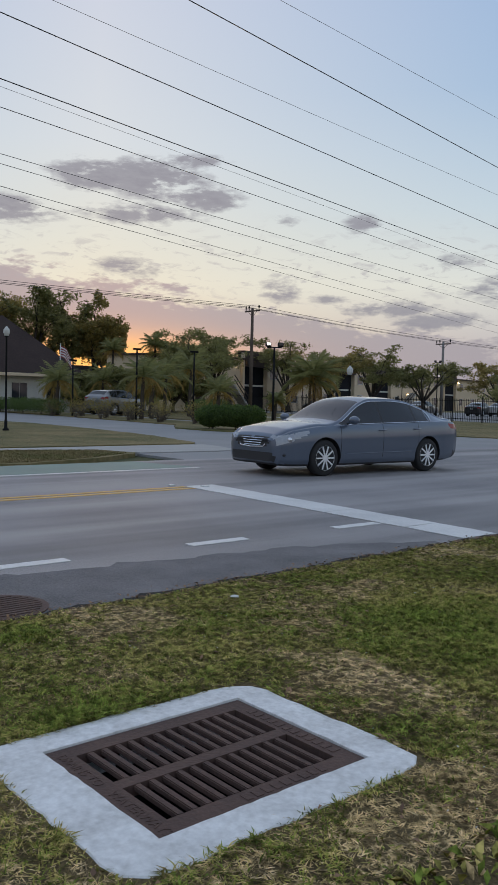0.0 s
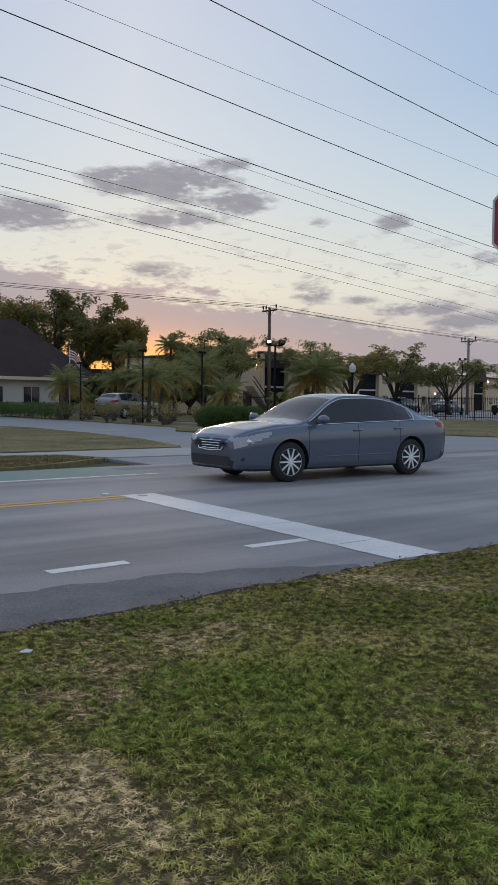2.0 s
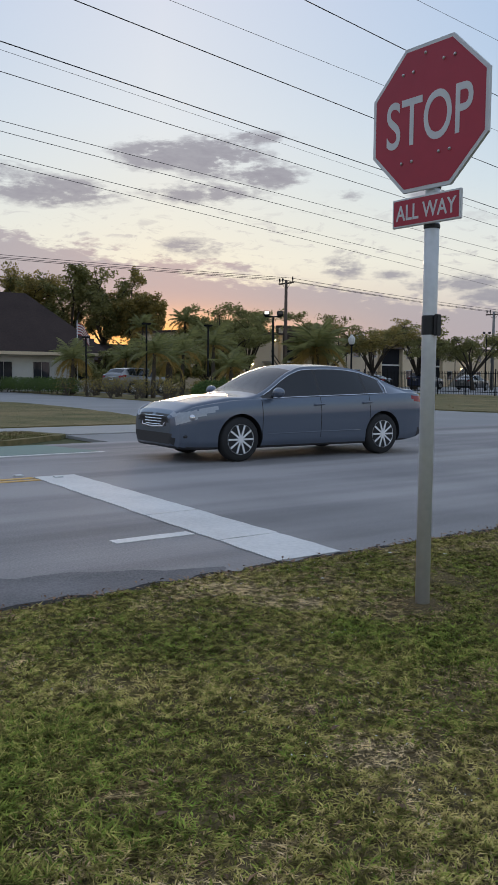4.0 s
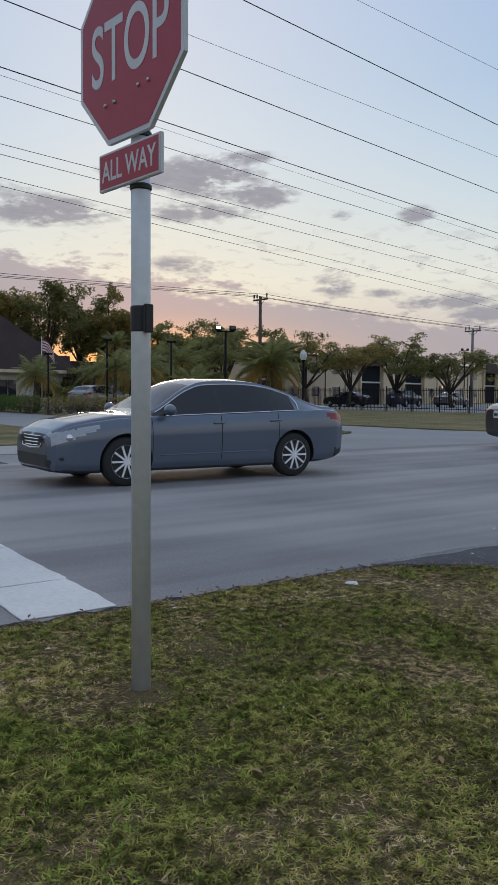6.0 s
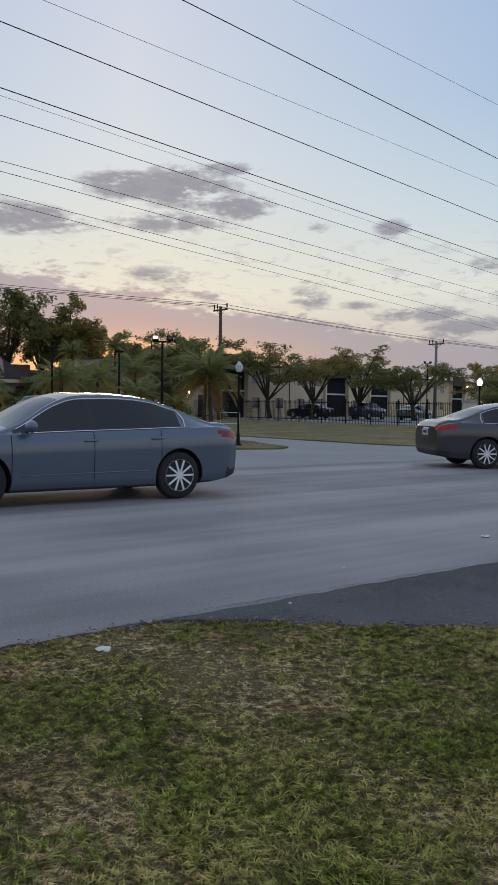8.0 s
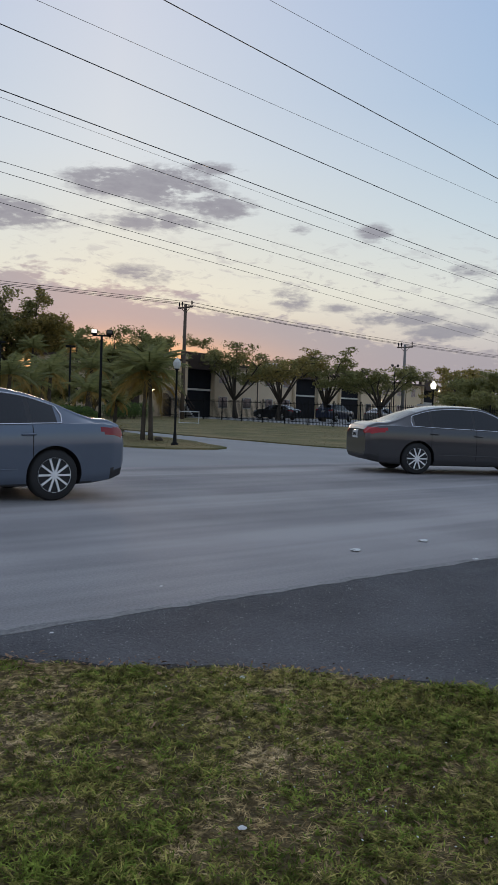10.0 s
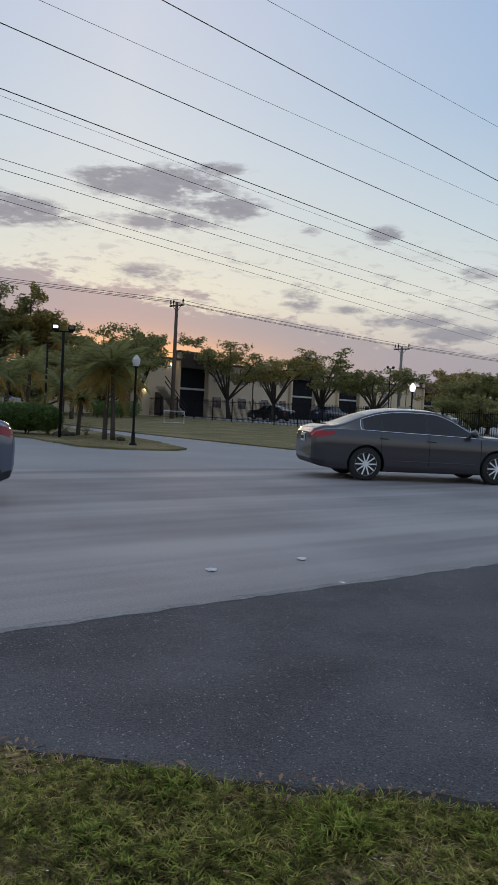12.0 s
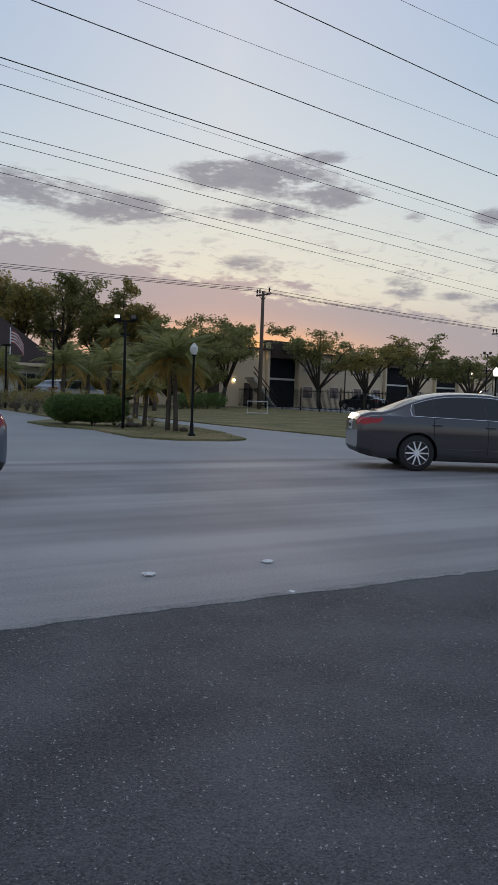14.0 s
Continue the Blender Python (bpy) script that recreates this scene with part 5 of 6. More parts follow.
# stations from nose to tail: x, half width, underside, belt height, roof half width, roof edge height, centre height
SEDAN = dict(
    rows=[(2.40, .60, .27, .62, .50, .655, .67), (2.33, .73, .21, .70, .58, .74, .765), (2.10, .84, .185, .80, .65, .845, .875), (1.55, .893, .18, .875, .70, .935, .968), (1.05, .90, .18, .905, .74, .985, 1.022),
          (.28, .905, .18, .93, .58, 1.36, 1.405), (-.25, .905, .18, .945, .575, 1.425, 1.465), (-.85, .905, .18, .96, .57, 1.405, 1.445), (-1.30, .90, .18, .975, .58, 1.305, 1.342),
          (-1.92, .885, .20, .985, .68, 1.085, 1.105), (-2.22, .85, .24, .965, .66, 1.05, 1.068), (-2.40, .77, .29, .90, .62, .985, 1.0), (-2.46, .69, .36, .83, .57, .90, .91)],
    cowl=1.03, screen=.30, back=-1.33, deck=-1.88, glass=(.80, -1.42), pillars=(-.10, -1.05), seams=(1.02, -.08, -1.08), wheels=(1.40, -1.38), r=.33, width=.90, head=(1.72, 2.36, .60, .84), tail=(-2.02, .83, .955, .54), grille=(.52, .69, .46))
SUV = dict(
    rows=[(2.36, .60, .40, .78, .52, .82, .84), (2.30, .74, .32, .88, .60, .93, .955), (2.08, .86, .27, .97, .68, 1.03, 1.055), (1.55, .925, .25, 1.02, .74, 1.09, 1.12), (1.10, .935, .25, 1.04, .78, 1.13, 1.16),
          (.42, .94, .25, 1.06, .66, 1.52, 1.565), (-.15, .94, .25, 1.08, .66, 1.615, 1.665), (-.95, .94, .25, 1.12, .655, 1.615, 1.66), (-1.70, .93, .26, 1.17, .64, 1.545, 1.585),
          (-2.12, .90, .28, 1.20, .63, 1.30, 1.32), (-2.25, .86, .33, 1.14, .62, 1.20, 1.215), (-2.32, .78, .40, 1.00, .60, 1.06, 1.07), (-2.36, .70, .46, .86, .56, .92, .93)],
    cowl=1.08, screen=.44, back=-1.76, deck=-2.10, glass=(.86, -1.62), pillars=(-.05, -1.0), seams=(1.0, -.03, -1.03), wheels=(1.35, -1.35), r=.37, width=.935, head=(1.70, 2.3, .83, 1.0), tail=(-1.95, 1.0, 1.16, .52), grille=(.62, .86, .46))
BELT, SILL = 6, 2


def section(st):
    """Half a cross-section, from the underside's middle round the side to the roof's middle."""
    x, w, zb, zs, wr, zr, zc = st
    h = zs - zb
    return [(0, zb), (w * .82, zb), (w * .955, zb + .07), (w * .985, zb + .30 * h), (w, zb + .62 * h), (w * .988, zb + .84 * h), (w * .95, zs), (w * .925, zs + .02),
            (wr + .035, zr - .045), (wr - .02, zr), (wr * .5, zr + .75 * (zc - zr)), (0, zc)]


def between(keys, u):
    """Catmull-Rom through the keys, at u in steps from key to key."""
    i = min(int(u), len(keys) - 2)
    f = u - i
    a, b, c, d = (np.array(keys[min(max(k, 0), len(keys) - 1)]) for k in (i - 1, i, i + 1, i + 2))
    return .5 * (2 * b + (c - a) * f + (2 * a - 5 * b + 4 * c - d) * f ** 2 + (3 * b - a - 3 * c + d) * f ** 3)


def outline(spec, x):
    """The section at x along the car."""
    st = spec["rows"]
    i = next(k for k in range(len(st) - 1) if st[k + 1][0] <= x + 1e-9)
    f = (st[i][0] - x) / (st[i][0] - st[i + 1][0])
    v = between(st, i + f)
    v[0] = x
    return section(tuple(v))


def at_side(spec, x, row, sy, out=0.0):
    y, z = outline(spec, x)[row]
    return (x, sy * (y + out), z)


BODIES = {}
ZONES = ("paint", "glass", "black", "seam", "head", "tail", "back", "screen")


def body_mesh(spec):
    """The car's whole skin as one lofted sheet, cut at the wheels and split into paint, panes and lamps."""
    st = spec["rows"]
    xs = set()
    for a, b in zip(st, st[1:]):
        n = max(1, int(round((a[0] - b[0]) / (.028 if abs(a[0] + b[0]) > 3.3 else .06))))
        xs |= {round(a[0] + (b[0] - a[0]) * k / n, 4) for k in range(n + 1)}
    for q in spec["seams"]:
        xs = {x for x in xs if abs(x - q) > .018} | {q + .006, q - .006}
    xs |= {spec["cowl"], spec["screen"], spec["back"], spec["deck"]}
    xs = sorted(xs, reverse=True)
    sub = 4
    bm = bmesh.new()
    grid = []
    for x in xs:
        keys = outline(spec, x)
        half = []
        for k in range(len(keys) - 1):
            for j in range(sub):
                half.append(tuple(between(keys, k + j / sub)))
        half.append(keys[-1])
        grid.append([[bm.verts.new((x, sy * max(y, 0), z)) if (k not in (0, len(half) - 1) or sy > 0) else None for k, (y, z) in enumerate(half)] for sy in (1, -1)])
    nh = len(grid[0][0])
    for col in grid:
        col[1][0], col[1][-1] = col[0][0], col[0][-1]
    hx0, hx1, hz0, hz1 = spec["head"]
    tx, tz0, tz1, ty = spec["tail"]
    gz0, gz1, gy = spec["grille"]

    def zone(x, y, z, row):
        y = abs(y)
        if row >= 9 and spec["screen"] < x < spec["cowl"]:
            return "screen"
        if row >= 9 and spec["deck"] < x < spec["back"]:
            return "back"
        if 7 <= row < 8 and spec["glass"][1] < x < spec["glass"][0]:
            return "black" if any(abs(x - p) < .035 for p in spec["pillars"]) else "glass"
        if 7 <= row < 8 and spec["glass"][0] <= x < spec["cowl"] - .06:
            return "black"
        if SILL + .5 < row < BELT and any(abs(x - q) < .0065 for q in spec["seams"]):
            return "seam"
        if hx0 + .06 < x < hx1 and y > .50 and hz1 - .05 - (x - hx0) * .36 < z < hz1 + .005 - (x - hx0) * .20:
            return "head"
        if x > 2.25 and y < gy and gz0 < z < gz1:
            return "black"
        if x > 2.2 and y < .62 and .27 < z < .42:
            return "black"
        if x < tx and y > ty and tz0 < z < tz1 and z > tz0 + (x + 2.3) * .22:
            return "tail"
        if z < st[6][2] + .055 or (x < -2.2 and z < .40):
            return "black"
        return "paint"

    def face(vs, row):
        vs = [v for k, v in enumerate(vs) if v not in vs[:k]]
        if len(vs) < 3:
            return
        f = bm.faces.new(vs)
        c = f.calc_center_median()
        f.material_index = ZONES.index(zone(c.x, c.y, c.z, row))

    for a, b in zip(grid, grid[1:]):
        for s in (0, 1):
            for k in range(nh - 1):
                face([a[s][k], b[s][k], b[s][k + 1], a[s][k + 1]], (k + .5) / sub)
    # nose and tail are closed by strips from side to side
    for col in (grid[0], grid[-1]):
        m = 14
        lines = []
        for k in range(nh):
            p, q = col[0][k], col[1][k]
            lines.append([p] * (m + 1) if p is q else [p] + [bm.verts.new(p.co.lerp(q.co, j / m)) for j in range(1, m)] + [q])
        for k in range(nh - 1):
            for j in range(m):
                face([lines[k][j], lines[k][j + 1], lines[k + 1][j + 1], lines[k + 1][j]], -1)
    bmesh.ops.remove_doubles(bm, verts=bm.verts, dist=.0004)
    bmesh.ops.recalc_face_normals(bm, faces=bm.faces)
    if bm.calc_volume(signed=True) < 0:
        bmesh.ops.reverse_faces(bm, faces=bm.faces)
    ob = new("tmp_body", mesh_of(bm, "body", [M["seam"]] * len(ZONES)))
    cut = bmesh.new()
    for x in spec["wheels"]:
        for sy in (-1, 1):
            bmesh.ops.create_cone(cut, cap_ends=True, segments=32, radius1=spec["r"] + .05, radius2=spec["r"] + .05, depth=.5,
                                  matrix=Matrix.Translation((x, sy * (spec["width"] + .0), spec["r"])) @ Matrix.Rotation(math.pi / 2, 4, "X"))
    bmesh.ops.recalc_face_normals(cut, faces=cut.faces)
    cob = new("tmp_cut", mesh_of(cut, "cut", [M["seam"]] * len(ZONES)))
    cob.data.polygons.foreach_set("material_index", [ZONES.index("black")] * len(cob.data.polygons))
    bo = ob.modifiers.new("b", "BOOLEAN")
    bo.object, bo.operation, bo.solver = cob, "DIFFERENCE", "FAST"
    bpy.context.view_layer.update()
    me = evaluated(ob)
    bpy.data.objects.remove(cob)
    out = {}
    src = bmesh.new()
    src.from_mesh(me)
    for z in ZONES:
        pieces = [(sy, q) for sy in ((1, -1) if z in ("glass", "head", "tail", "seam") else (0,)) for q in (spec["seams"] if z == "seam" else (None,))]
        for sy, q in pieces:
            b = src.copy()
            i = ZONES.index(z)
            bmesh.ops.delete(b, geom=[f for f in b.faces if f.material_index != i or (sy and f.calc_center_median().y * sy < 0)
                                      or (q is not None and abs(f.calc_center_median().x - q) > .02)], context="FACES")
            if b.faces:
                for f in b.faces:
                    f.material_index = 0
                m = mesh_of(b, "skin", M["seam"], True)
                m.set_sharp_from_angle(angle=radians(36))
                out[z, sy, q] = m
            else:
                b.free()
    src.free()
    bpy.data.meshes.remove(me)
    return out


WHEELS = {}


def wheel_meshes(r):
    if r in WHEELS:
        return WHEELS[r]
    rot = Matrix.Rotation(math.pi / 2, 4, "X")
    bm = bmesh.new()
    lathe(bm, [(r * .66, -.10), (r * .93, -.105), (r, -.07), (r, .07), (r * .93, .105), (r * .66, .10)], 30)
    bm.transform(rot)
    tyre = mesh_of(bm, "tyre", M["tyre"], True)
    bm = bmesh.new()
    lathe(bm, [(r * .655, -.09), (r * .68, -.108), (r * .68, -.095), (r * .60, -.08), (r * .58, -.02)], 30)
    for k in range(10):
        a = k * 2 * math.pi / 10
        b = bmesh.new()
        box(b, r * .10, -.013, -.114, r * .65, .013, -.09)
        b.transform(Matrix.Rotation(a, 4, "Z"))
        me = bpy.data.meshes.new("t")
        b.to_mesh(me)
        b.free()
        bm.from_mesh(me)
        bpy.data.meshes.remove(me)
    lathe(bm, [(r * .13, -.09), (r * .13, -.117), (r * .04, -.119)], 14)
    bm.transform(rot)
    rim = mesh_of(bm, "rim", M["rim"])
    bm = bmesh.new()
    lathe(bm, [(r * .03, -.035), (r * .60, -.035), (r * .60, .03)], 24)
    bm.transform(rot)
    disc = mesh_of(bm, "brake_disc", M["seam"])
    WHEELS[r] = (tyre, rim, disc)
    return WHEELS[r]


def car(m, kind, paint_mat, label, category="car", group="", lit=False, name="car", roof_rails=False, simple=False):
    spec = SUV if kind == "suv" else SEDAN
    t = thing(name, m, label, category, group)
    if kind not in BODIES:
        BODIES[kind] = body_mesh(spec)
    look_of = {"paint": paint_mat, "glass": M["car_glass"], "screen": M["car_glass"], "back": M["car_glass"], "black": M["trim_black"], "seam": M["seam"],
               "head": M["head_on" if lit else "head_lens"], "tail": M["tail_on" if lit else "tail_lens"]}
    names = {"paint": "body", "glass": "side_window", "screen": "windshield", "back": "rear_window", "black": "lower_trim", "seam": "door_gap", "head": "headlight", "tail": "tail_light"}
    body = None
    for (z, sy, q), skin in BODIES[kind].items():
        me = skin.copy()
        me.materials.clear()
        me.materials.append(look_of[z])
        o = part(names[z], me, None, t if z in ("paint", "glass", "screen", "back") else body)
        body = body or o
    W, (f0, r0) = spec["width"], spec["wheels"]
    nose, tailx = spec["rows"][0][0], spec["rows"][-1][0]
    g0, g1 = spec["glass"]
    for sy in (-1, 1):
        bm = bmesh.new()
        n = 26
        low = [at_side(spec, g0 + .12 + (g1 - .06 - g0 - .12) * k / n, 7, sy, .006) for k in range(n + 1)]
        high = [at_side(spec, g0 + .14 + (g1 - .04 - g0 - .14) * k / n, 8, sy, .004) for k in range(n + 1)]
        tube(bm, low, .009, 6)
        tube(bm, high, .009, 6)
        tube(bm, [low[-1], tuple((a + b) / 2 + d for a, b, d in zip(low[-1], high[-1], (-.03, sy * .01, 0))), high[-1]], .009, 6)
        part("window_trim", bm, M["trim_black" if kind == "suv" else "chrome"], t)
        if not simple:
            for x in (.06, -.92):
                y, z = outline(spec, x)[5]
                z += .01
                bm = bmesh.new()
                tube(bm, [(x, sy * (y - .02), z), (x - .02, sy * (y + .028), z + .004), (x - .18, sy * (y + .028), z + .01), (x - .2, sy * (y - .02), z + .006)], [.008, .014, .014, .008], 8)
                part("door_handle", bm, paint_mat if kind != "suv" else M["chrome"], body, smooth=True)
            x, y, z = at_side(spec, .80, 7, sy)
            bm = bmesh.new()
            tube(bm, [(x, y - sy * .02, z + .03), (x, y + sy * .10, z + .05)], .022, 6)
            bmesh.ops.create_uvsphere(bm, u_segments=16, v_segments=10, radius=1, matrix=Matrix.Translation((x + .01, y + sy * .16, z + .085)) @ Matrix.Diagonal((.075, .125, .078, 1)))
            part("mirror", bm, paint_mat, body, smooth=True)
            bm = bmesh.new()
            tube(bm, [at_side(spec, f0 - .5 + (r0 + .5 - f0 + .5) * k / 12, 3, sy, .002) for k in range(13)], .007, 6)
            part("side_moulding", bm, paint_mat, body, smooth=True)
            # lamp behind the headlight glass, and the fog lamp
            x, y, z = at_side(spec, 2.16, 5, sy, -.03)
            bm = bmesh.new()
            bmesh.ops.create_uvsphere(bm, u_segments=12, v_segments=8, radius=.055, matrix=Matrix.Translation((x, y, z - .02)))
            part("head_lamp", bm, M["head_on" if lit else "chrome"], body, smooth=True)
            bm = bmesh.new()
            bmesh.ops.create_uvsphere(bm, u_segments=12, v_segments=8, radius=1, matrix=Matrix.Translation((2.22, sy * .70, spec["r"] + .06)) @ Matrix.Rotation(sy * -.7, 4, "Z") @ Matrix.Diagonal((.05, .10, .035, 1)))
            part("fog_lamp", bm, M["trim_black"], body, smooth=True)
        if kind == "suv":
            for x in spec["wheels"]:
                bm = bmesh.new()
                R = spec["r"] + .07
                tube(bm, [(x + R * math.cos(a), sy * (W - .012), spec["r"] + R * math.sin(a)) for a in (math.pi * (k / 14 * 1.16 - .08) for k in range(15))], .04, 6)
                part("arch_cladding", bm, M["trim_black"], body)
        if roof_rails:
            bm = bmesh.new()
            tube(bm, [at_side(spec, x, 9, sy, -.04)[:2] + (at_side(spec, x, 9, sy)[2] + d,) for x, d in ((.2, .01), (0, .05), (-1.3, .05), (-1.6, .01))], .018, 6)
            part("roof_rail", bm, M["trim_black"], t)
        for x in spec["wheels"]:
            tyre, rim, disc = wheel_meshes(spec["r"])
            w = new("wheel", disc)
            w.parent = t
            w.matrix_basis = pose(x, sy * (W - .125), spec["r"], 0, 0, 180 if sy < 0 else 0)
            for nm, mesh in (("tyre", tyre), ("rim", rim)):
                o = new(nm, mesh)
                o.parent = w
    gz0, gz1, gy = spec["grille"]
    for k in range(4):
        z = gz0 + (gz1 - gz0) * (k + .6) / 4
        bm = bmesh.new()
        wv = gy * (.80 + .05 * k)
        tube(bm, [(nose - .055, -wv, z), (nose + .004, -wv * .6, z), (nose + .012, 0, z), (nose + .004, wv * .6, z), (nose - .055, wv, z)], .009, 6)
        part("grille_bar", bm, M["chrome"], body)
    bm = bmesh.new()
    wv = gy * 1.02
    tube(bm, [(nose - .05, -wv, gz1 - .01), (nose + .006, -wv * .7, gz0 + .005), (nose + .016, 0, gz0 - .012), (nose + .006, wv * .7, gz0 + .005), (nose - .05, wv, gz1 - .01)], .014, 8)
    part("grille_rim", bm, M["chrome"], body, smooth=True)
    bm = bmesh.new()
    zt = spec["tail"][2] - .03
    tube(bm, [(tailx + .09, -.50, zt - .02), (tailx + .02, -.3, zt - .05), (tailx - .006, 0, zt - .055), (tailx + .02, .3, zt - .05), (tailx + .09, .50, zt - .02)], .013, 6)
    part("boot_trim", bm, M["chrome"], body)
    bm = bmesh.new()
    zp = spec["tail"][1] - .12
    box(bm, tailx - .028, -.155, zp, tailx - .006, .155, zp + .15, .003)
    pl = part("number_plate", bm, M["white_sign"], body)
    bm = bmesh.new()
    for k in range(6):
        box(bm, tailx - .032, -.115 + k * .04, zp + .045, tailx - .0285, -.09 + k * .04, zp + .11)
    part("plate_bars", bm, M["trim_black"], pl)
    return t


P_WHITE = car_paint("white_car_paint", (0.66, 0.68, 0.70), 0.0)
P_GREY = car_paint("dark_grey_car_paint", (0.04, 0.039, 0.043), 0.3)
P_BLUE = car_paint("slate_blue_car_paint", (0.095, 0.12, 0.165), 0.3)
P_BLACK = car_paint("black_car_paint", (0.02, 0.021, 0.024), 0.2)
P_NAVY = car_paint("navy_car_paint", (0.02, 0.03, 0.07), 0.2)
P_SILVER = car_paint("silver_car_paint", (0.22, 0.22, 0.22), 0.5)
car(pose(12.45, 10.80, 0.0, 0, 0, 177), "sedan", P_BLUE, "slate blue sedan with dark tinted windows on the road", "car", "passing cars", name="sedan")
car(pose(24.33, 11.25, 0.0, 0, 0, -30), "sedan", P_GREY, "dark grey sedan turning into the road, tail lights lit", "car", "passing cars", lit=True, name="sedan")
for x, y, a, k, p, lab in [(62.5, 60.5, 100, "sedan", P_BLACK, "black sedan parked behind the fence"), (66.5, 56.5, 15, "suv", P_NAVY, "navy sport utility car parked behind the fence"),
                           (70.5, 54.0, 15, "sedan", P_SILVER, "silver sedan parked behind the fence"), (75.5, 50.5, 15, "sedan", P_BLACK, "black sedan parked beside the stairs"),
                           (78.5, 49.8, 15, "sedan", P_WHITE, "white sedan parked behind a black one"), (84.0, 44.5, 190, "suv", P_WHITE, "white van-like car parked at the lot's end"),
                           (29.5, 47.5, 20, "suv", P_SILVER, "silver car parked behind the bare shrubs")]:
    car(pose(x, y, 0.048, 0, 0, a), k, p, lab, "car", "parked cars", simple=True, name="parked_car")


# ---- flag, manhole and litter ----
t = thing("flagpole", pose(26.1, 49.0, 0.03), "thin flagpole with a hanging striped flag", "flagpole")
bm = bmesh.new()
tube(bm, [(0, 0, 0), (0, 0, 4.6)], [0.04, 0.025], 8)
part("pole", bm, M["galv"], t, smooth=True)
M["flag_red"] = material("faded_red_cloth", (0.32, 0.07, 0.07), None, 0.9, bump=0)
flag = None
for k in range(9):
    bm = bmesh.new()
    n = 10
    rows = []
    for j in range(n + 1):
        u = j / n
        xx, zz = 0.05 + 0.75 * u, 4.45 - 0.085 * k - 0.75 * u * u
        yy = 0.06 * math.sin(u * 9 + k * 0.3)
        rows.append([bm.verts.new(p) for p in ((xx, yy, zz), (xx, yy, zz - 0.085), (xx, yy + 0.008, zz - 0.085), (xx, yy + 0.008, zz))])
    for a, b in zip(rows, rows[1:]):
        for q in range(4):
            bm.faces.new((a[q], b[q], b[(q + 1) % 4], a[(q + 1) % 4]))
    bm.faces.new(rows[0])
    bm.faces.new(rows[-1][::-1])
    part("flag_stripe", bm, M["flag_red" if k % 2 == 0 else "white_sign"], t)
t = thing("manhole_cover", pose(2.42, 4.50, 0.003), "dark iron manhole cover at the road's edge", "manhole cover")
bm = bmesh.new()
lathe(bm, [(0.33, 0.0), (0.33, 0.01), (0.30, 0.014)], 28)
part("rim", bm, M["iron"], t)
for k in range(-5, 6):
    w = math.sqrt(0.28 ** 2 - (k * 0.05) ** 2)
    bm = bmesh.new()
    box(bm, -w, k * 0.05 - 0.014, 0.0135, w, k * 0.05 + 0.014, 0.019)
    part("rib", bm, M["iron"], t)


def litter(x, y, z, r, seed, label="crumpled white scrap of litter"):
    rnd = random.Random(seed)
    bm = bmesh.new()
    bmesh.ops.create_icosphere(bm, subdivisions=2, radius=r)
    for v in bm.verts:
        v.co = v.co * rnd.uniform(0.6, 1.15)
        v.co.z *= 0.25
    zmin = min(v.co.z for v in bm.verts)
    ob = part("litter", bm, M["litter"])
    ob.matrix_basis = pose(x, y, z - zmin - 0.002, 0, 0, rnd.uniform(0, 360))
    tagged(ob, label, "litter", "litter")


for k, (x, y, z, r) in enumerate([(3.84, 3.83, 0.012, 0.035), (9.46, 4.05, 0.012, 0.045), (14.57, 5.33, 0.0, 0.055), (15.63, 5.38, 0.0, 0.055), (15.23, 4.47, 0.006, 0.03), (8.5, 3.95, 0.012, 0.03),
                                  (10.6, 3.0, 0.012, 0.02), (7.3, 3.9, 0.012, 0.02), (6.4, 2.6, 0.012, 0.02), (5.0, 3.2, 0.012, 0.018), (11.4, 3.1, 0.012, 0.035), (10.5, 2.0, 0.012, 0.03), (12.2, 5.0, 0.0, 0.025),
                                  (11.0, 4.3, 0.006, 0.025), (8.2, 4.2, 0.012, 0.025), (9.9, 3.7, 0.012, 0.022)]):
    litter(x, y, z, r if k < 5 else r * 0.55, 900 + k)
for x, y in ((7.62, 9.98), (7.98, 9.60)):
    bm = bmesh.new()
    box(bm, -0.055, -0.055, 0, 0.055, 0.055, 0.022, 0.009)
    tagged(part("road_stud", bm, M["white_sign"]), "small white raised road stud", "road stud", "road studs").location = (x, y, 0.0)
rng = np.random.default_rng(77)
fx, fy = rng.uniform(0.5, 13, 2600), rng.uniform(0.8, 4.3, 2600)
ok = inside(VERGE, fx, fy) & (wander(fx, fy, 2.1, 14) > 0.58) & ~((fx > DRAIN[0]) & (fx < DRAIN[1]) & (fy > DRAIN[2]) & (fy < DRAIN[3]))
p = np.stack([fx[ok], fy[ok], rng.uniform(0.022, 0.034, ok.sum())], 1)
tagged(new("wildflowers", leaves("wildflowers", p, 0.0048, M["litter"], rng, 0.5)), "tiny white flowers scattered in the grass", "flowers", "", "stuff")

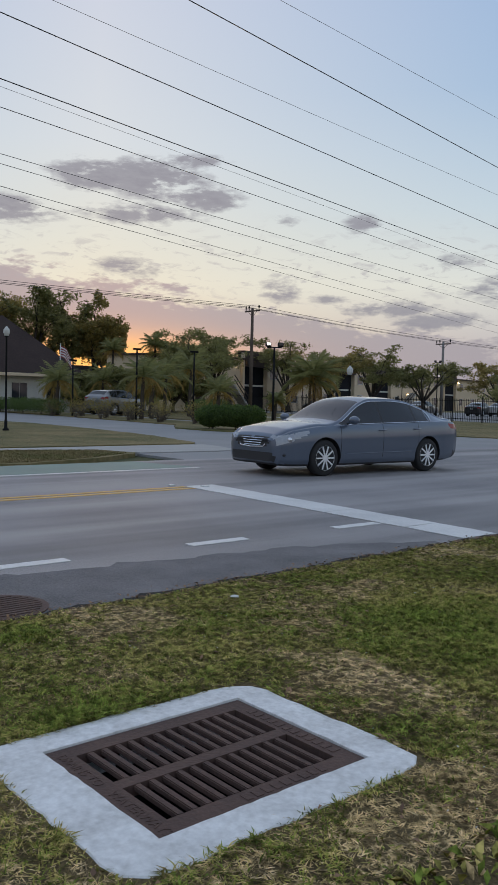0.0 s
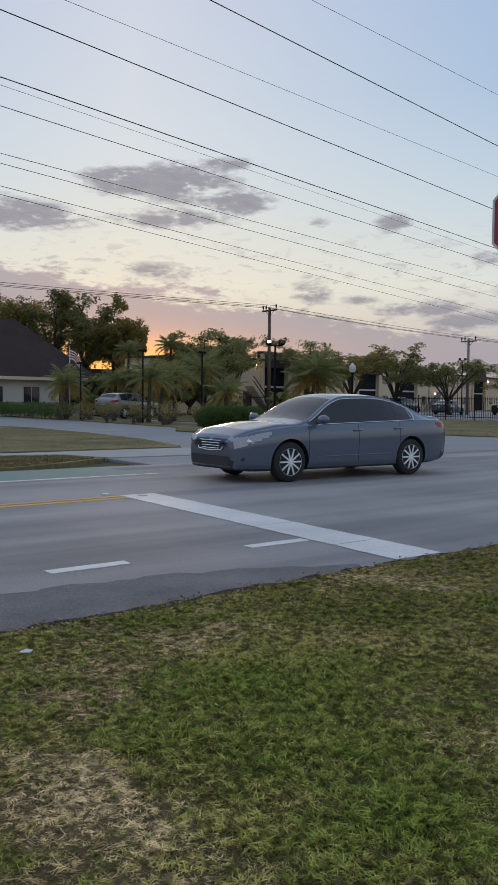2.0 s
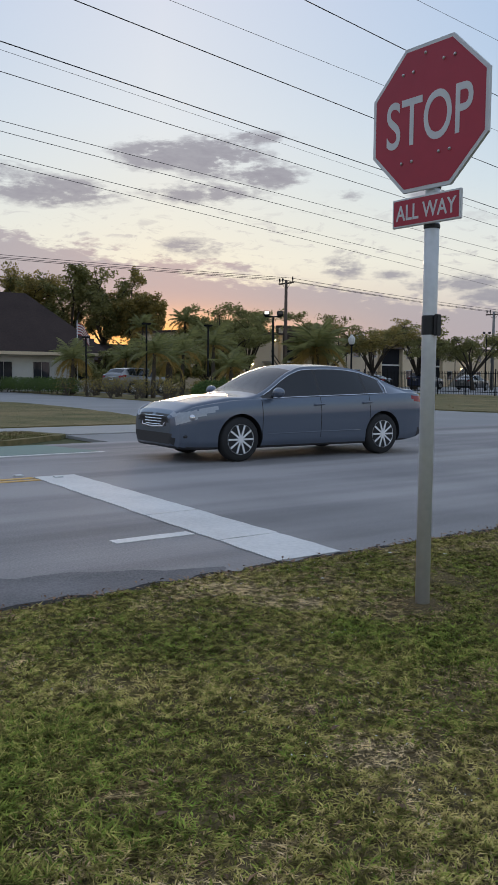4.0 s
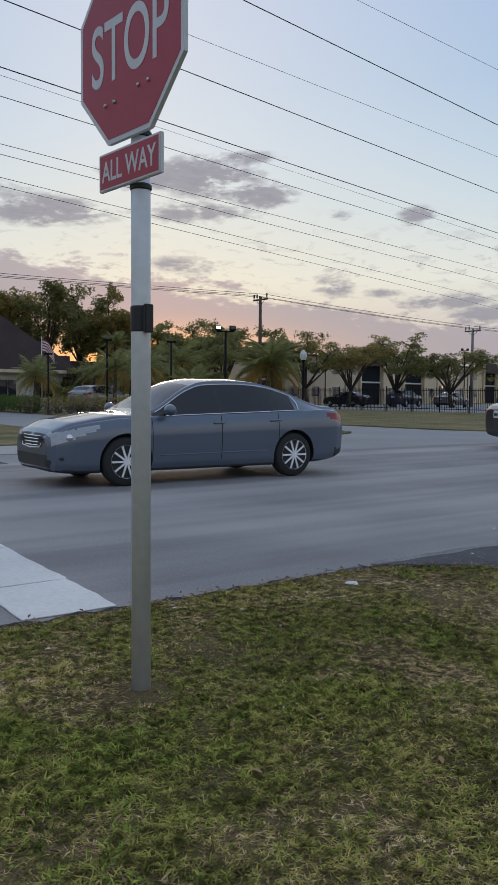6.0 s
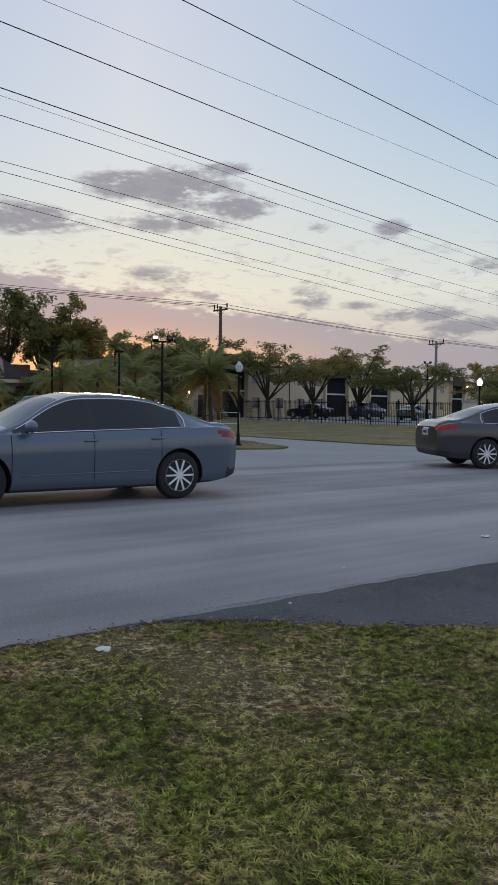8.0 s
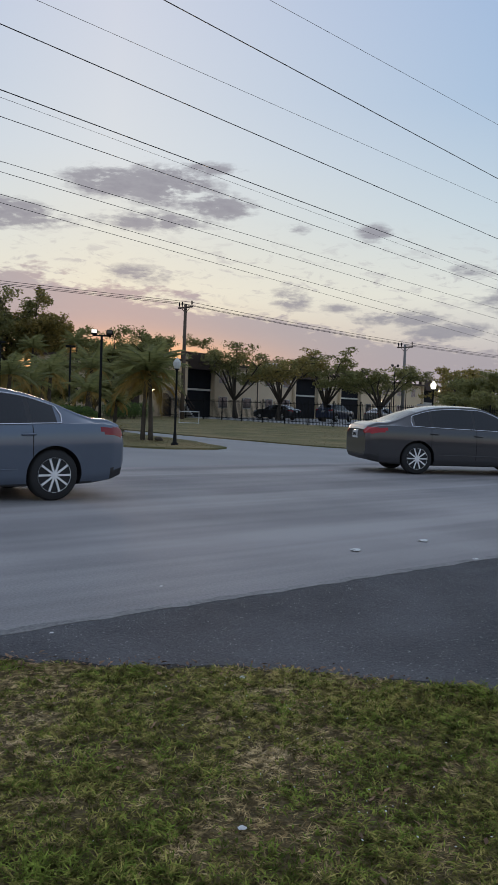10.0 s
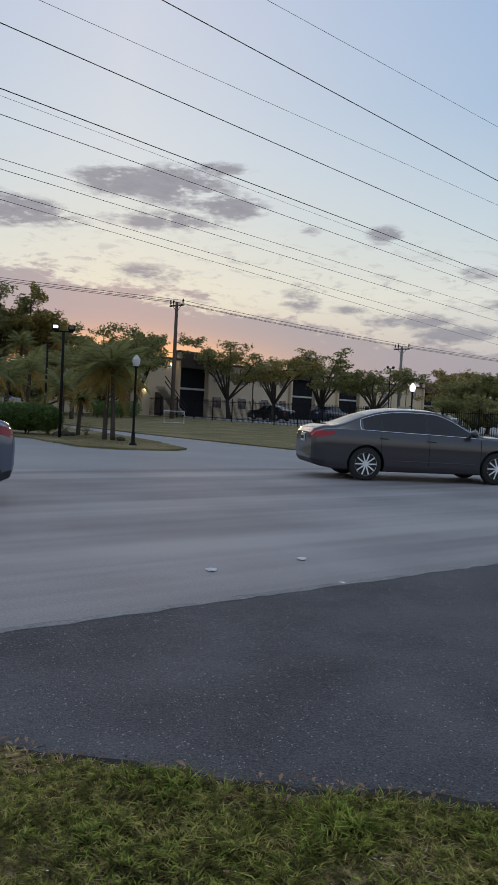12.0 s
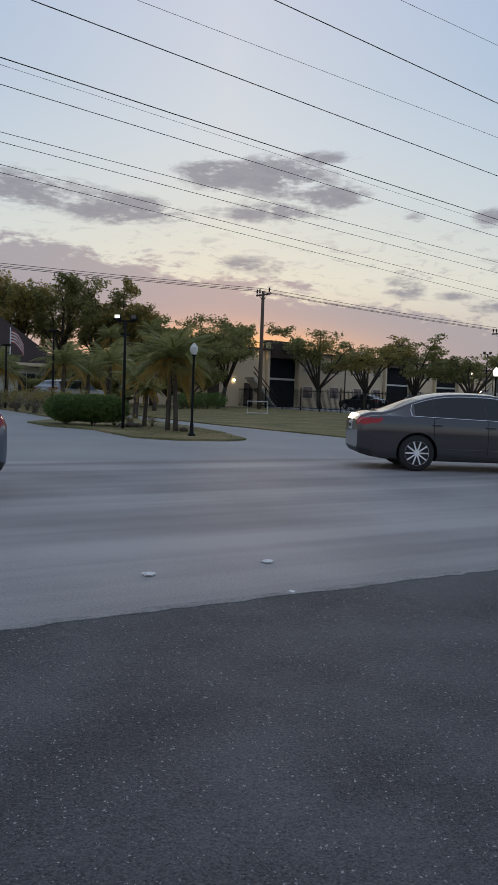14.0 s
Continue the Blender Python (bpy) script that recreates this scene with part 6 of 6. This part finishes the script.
rng = np.random.default_rng(78)
gx, gy = rng.uniform(10.2, 18.0, 70000), rng.uniform(0.6, 4.4, 70000)
ok = ~inside([(0, -14)] + [(x + 0.03, y + 0.03) for x, y in EDGE[200:]] + [(0, 4.5)], gx, gy)
p = np.stack([gx[ok], gy[ok], np.full(ok.sum(), 0.0085)], 1)
M["chips"] = material("pale_stone_chips", (0.30, 0.295, 0.29), (0.06, 0.06, 0.065), 0.8, bump=0, per_piece=1.2)
n = len(p)
a = rng.uniform(0, 6.28, n)
r = 0.0014 + 0.006 * rng.uniform(0, 1, n) ** 4
d1 = np.stack([np.cos(a) * r, np.sin(a) * r, rng.uniform(0, 0.002, n)], 1)
d2 = np.stack([-np.sin(a) * r, np.cos(a) * r, rng.uniform(0, 0.002, n)], 1) * 0.7
tagged(new("stone_chips", soup("stone_chips", np.stack([p - d1, p - d2, p + d1, p + d2], 1).reshape(-1, 3), 4, M["chips"])), "pale stone chips in coarse asphalt", "gravel", "", "stuff")


def flat_letters(text, size, x, y, z, parent, mat):
    """Raised letters that lie flat, read towards -y, their tops towards +x."""
    cu = bpy.data.curves.new("letters", "FONT")
    cu.body, cu.size, cu.extrude = text, size, 0.0015
    tmp = new("letters", cu)
    dg = bpy.context.evaluated_depsgraph_get()
    me = bpy.data.meshes.new_from_object(tmp.evaluated_get(dg))
    bpy.data.objects.remove(tmp)
    for v in me.vertices:
        u, w, h = v.co
        v.co = (x + w, y - u, z + h)
    me.materials.clear()
    me.materials.append(M[mat])
    ob = new("lettering", me)
    ob.parent = parent
    return tagged(ob, "raised cast letters")


flat_letters("DRAINS TO", 0.058, -GX + 0.02, GY - 0.05, 0.0485, grate, "iron")
flat_letters("WATERWAYS", 0.058, -GX + 0.02, -0.03, 0.0485, grate, "iron")
for k in range(9):
    bm = bmesh.new()
    box(bm, -0.1 + k * 0.045, -GY + 0.02, 0.0475, -0.072 + k * 0.045, -GY + 0.062, 0.0505)
    part("letter_bar", bm, M["iron"], grate)
for k in range(12):
    bm = bmesh.new()
    box(bm, GX - 0.062, -0.27 + k * 0.045, 0.0475, GX - 0.02, -0.242 + k * 0.045, 0.0505)
    part("letter_bar", bm, M["iron"], grate)
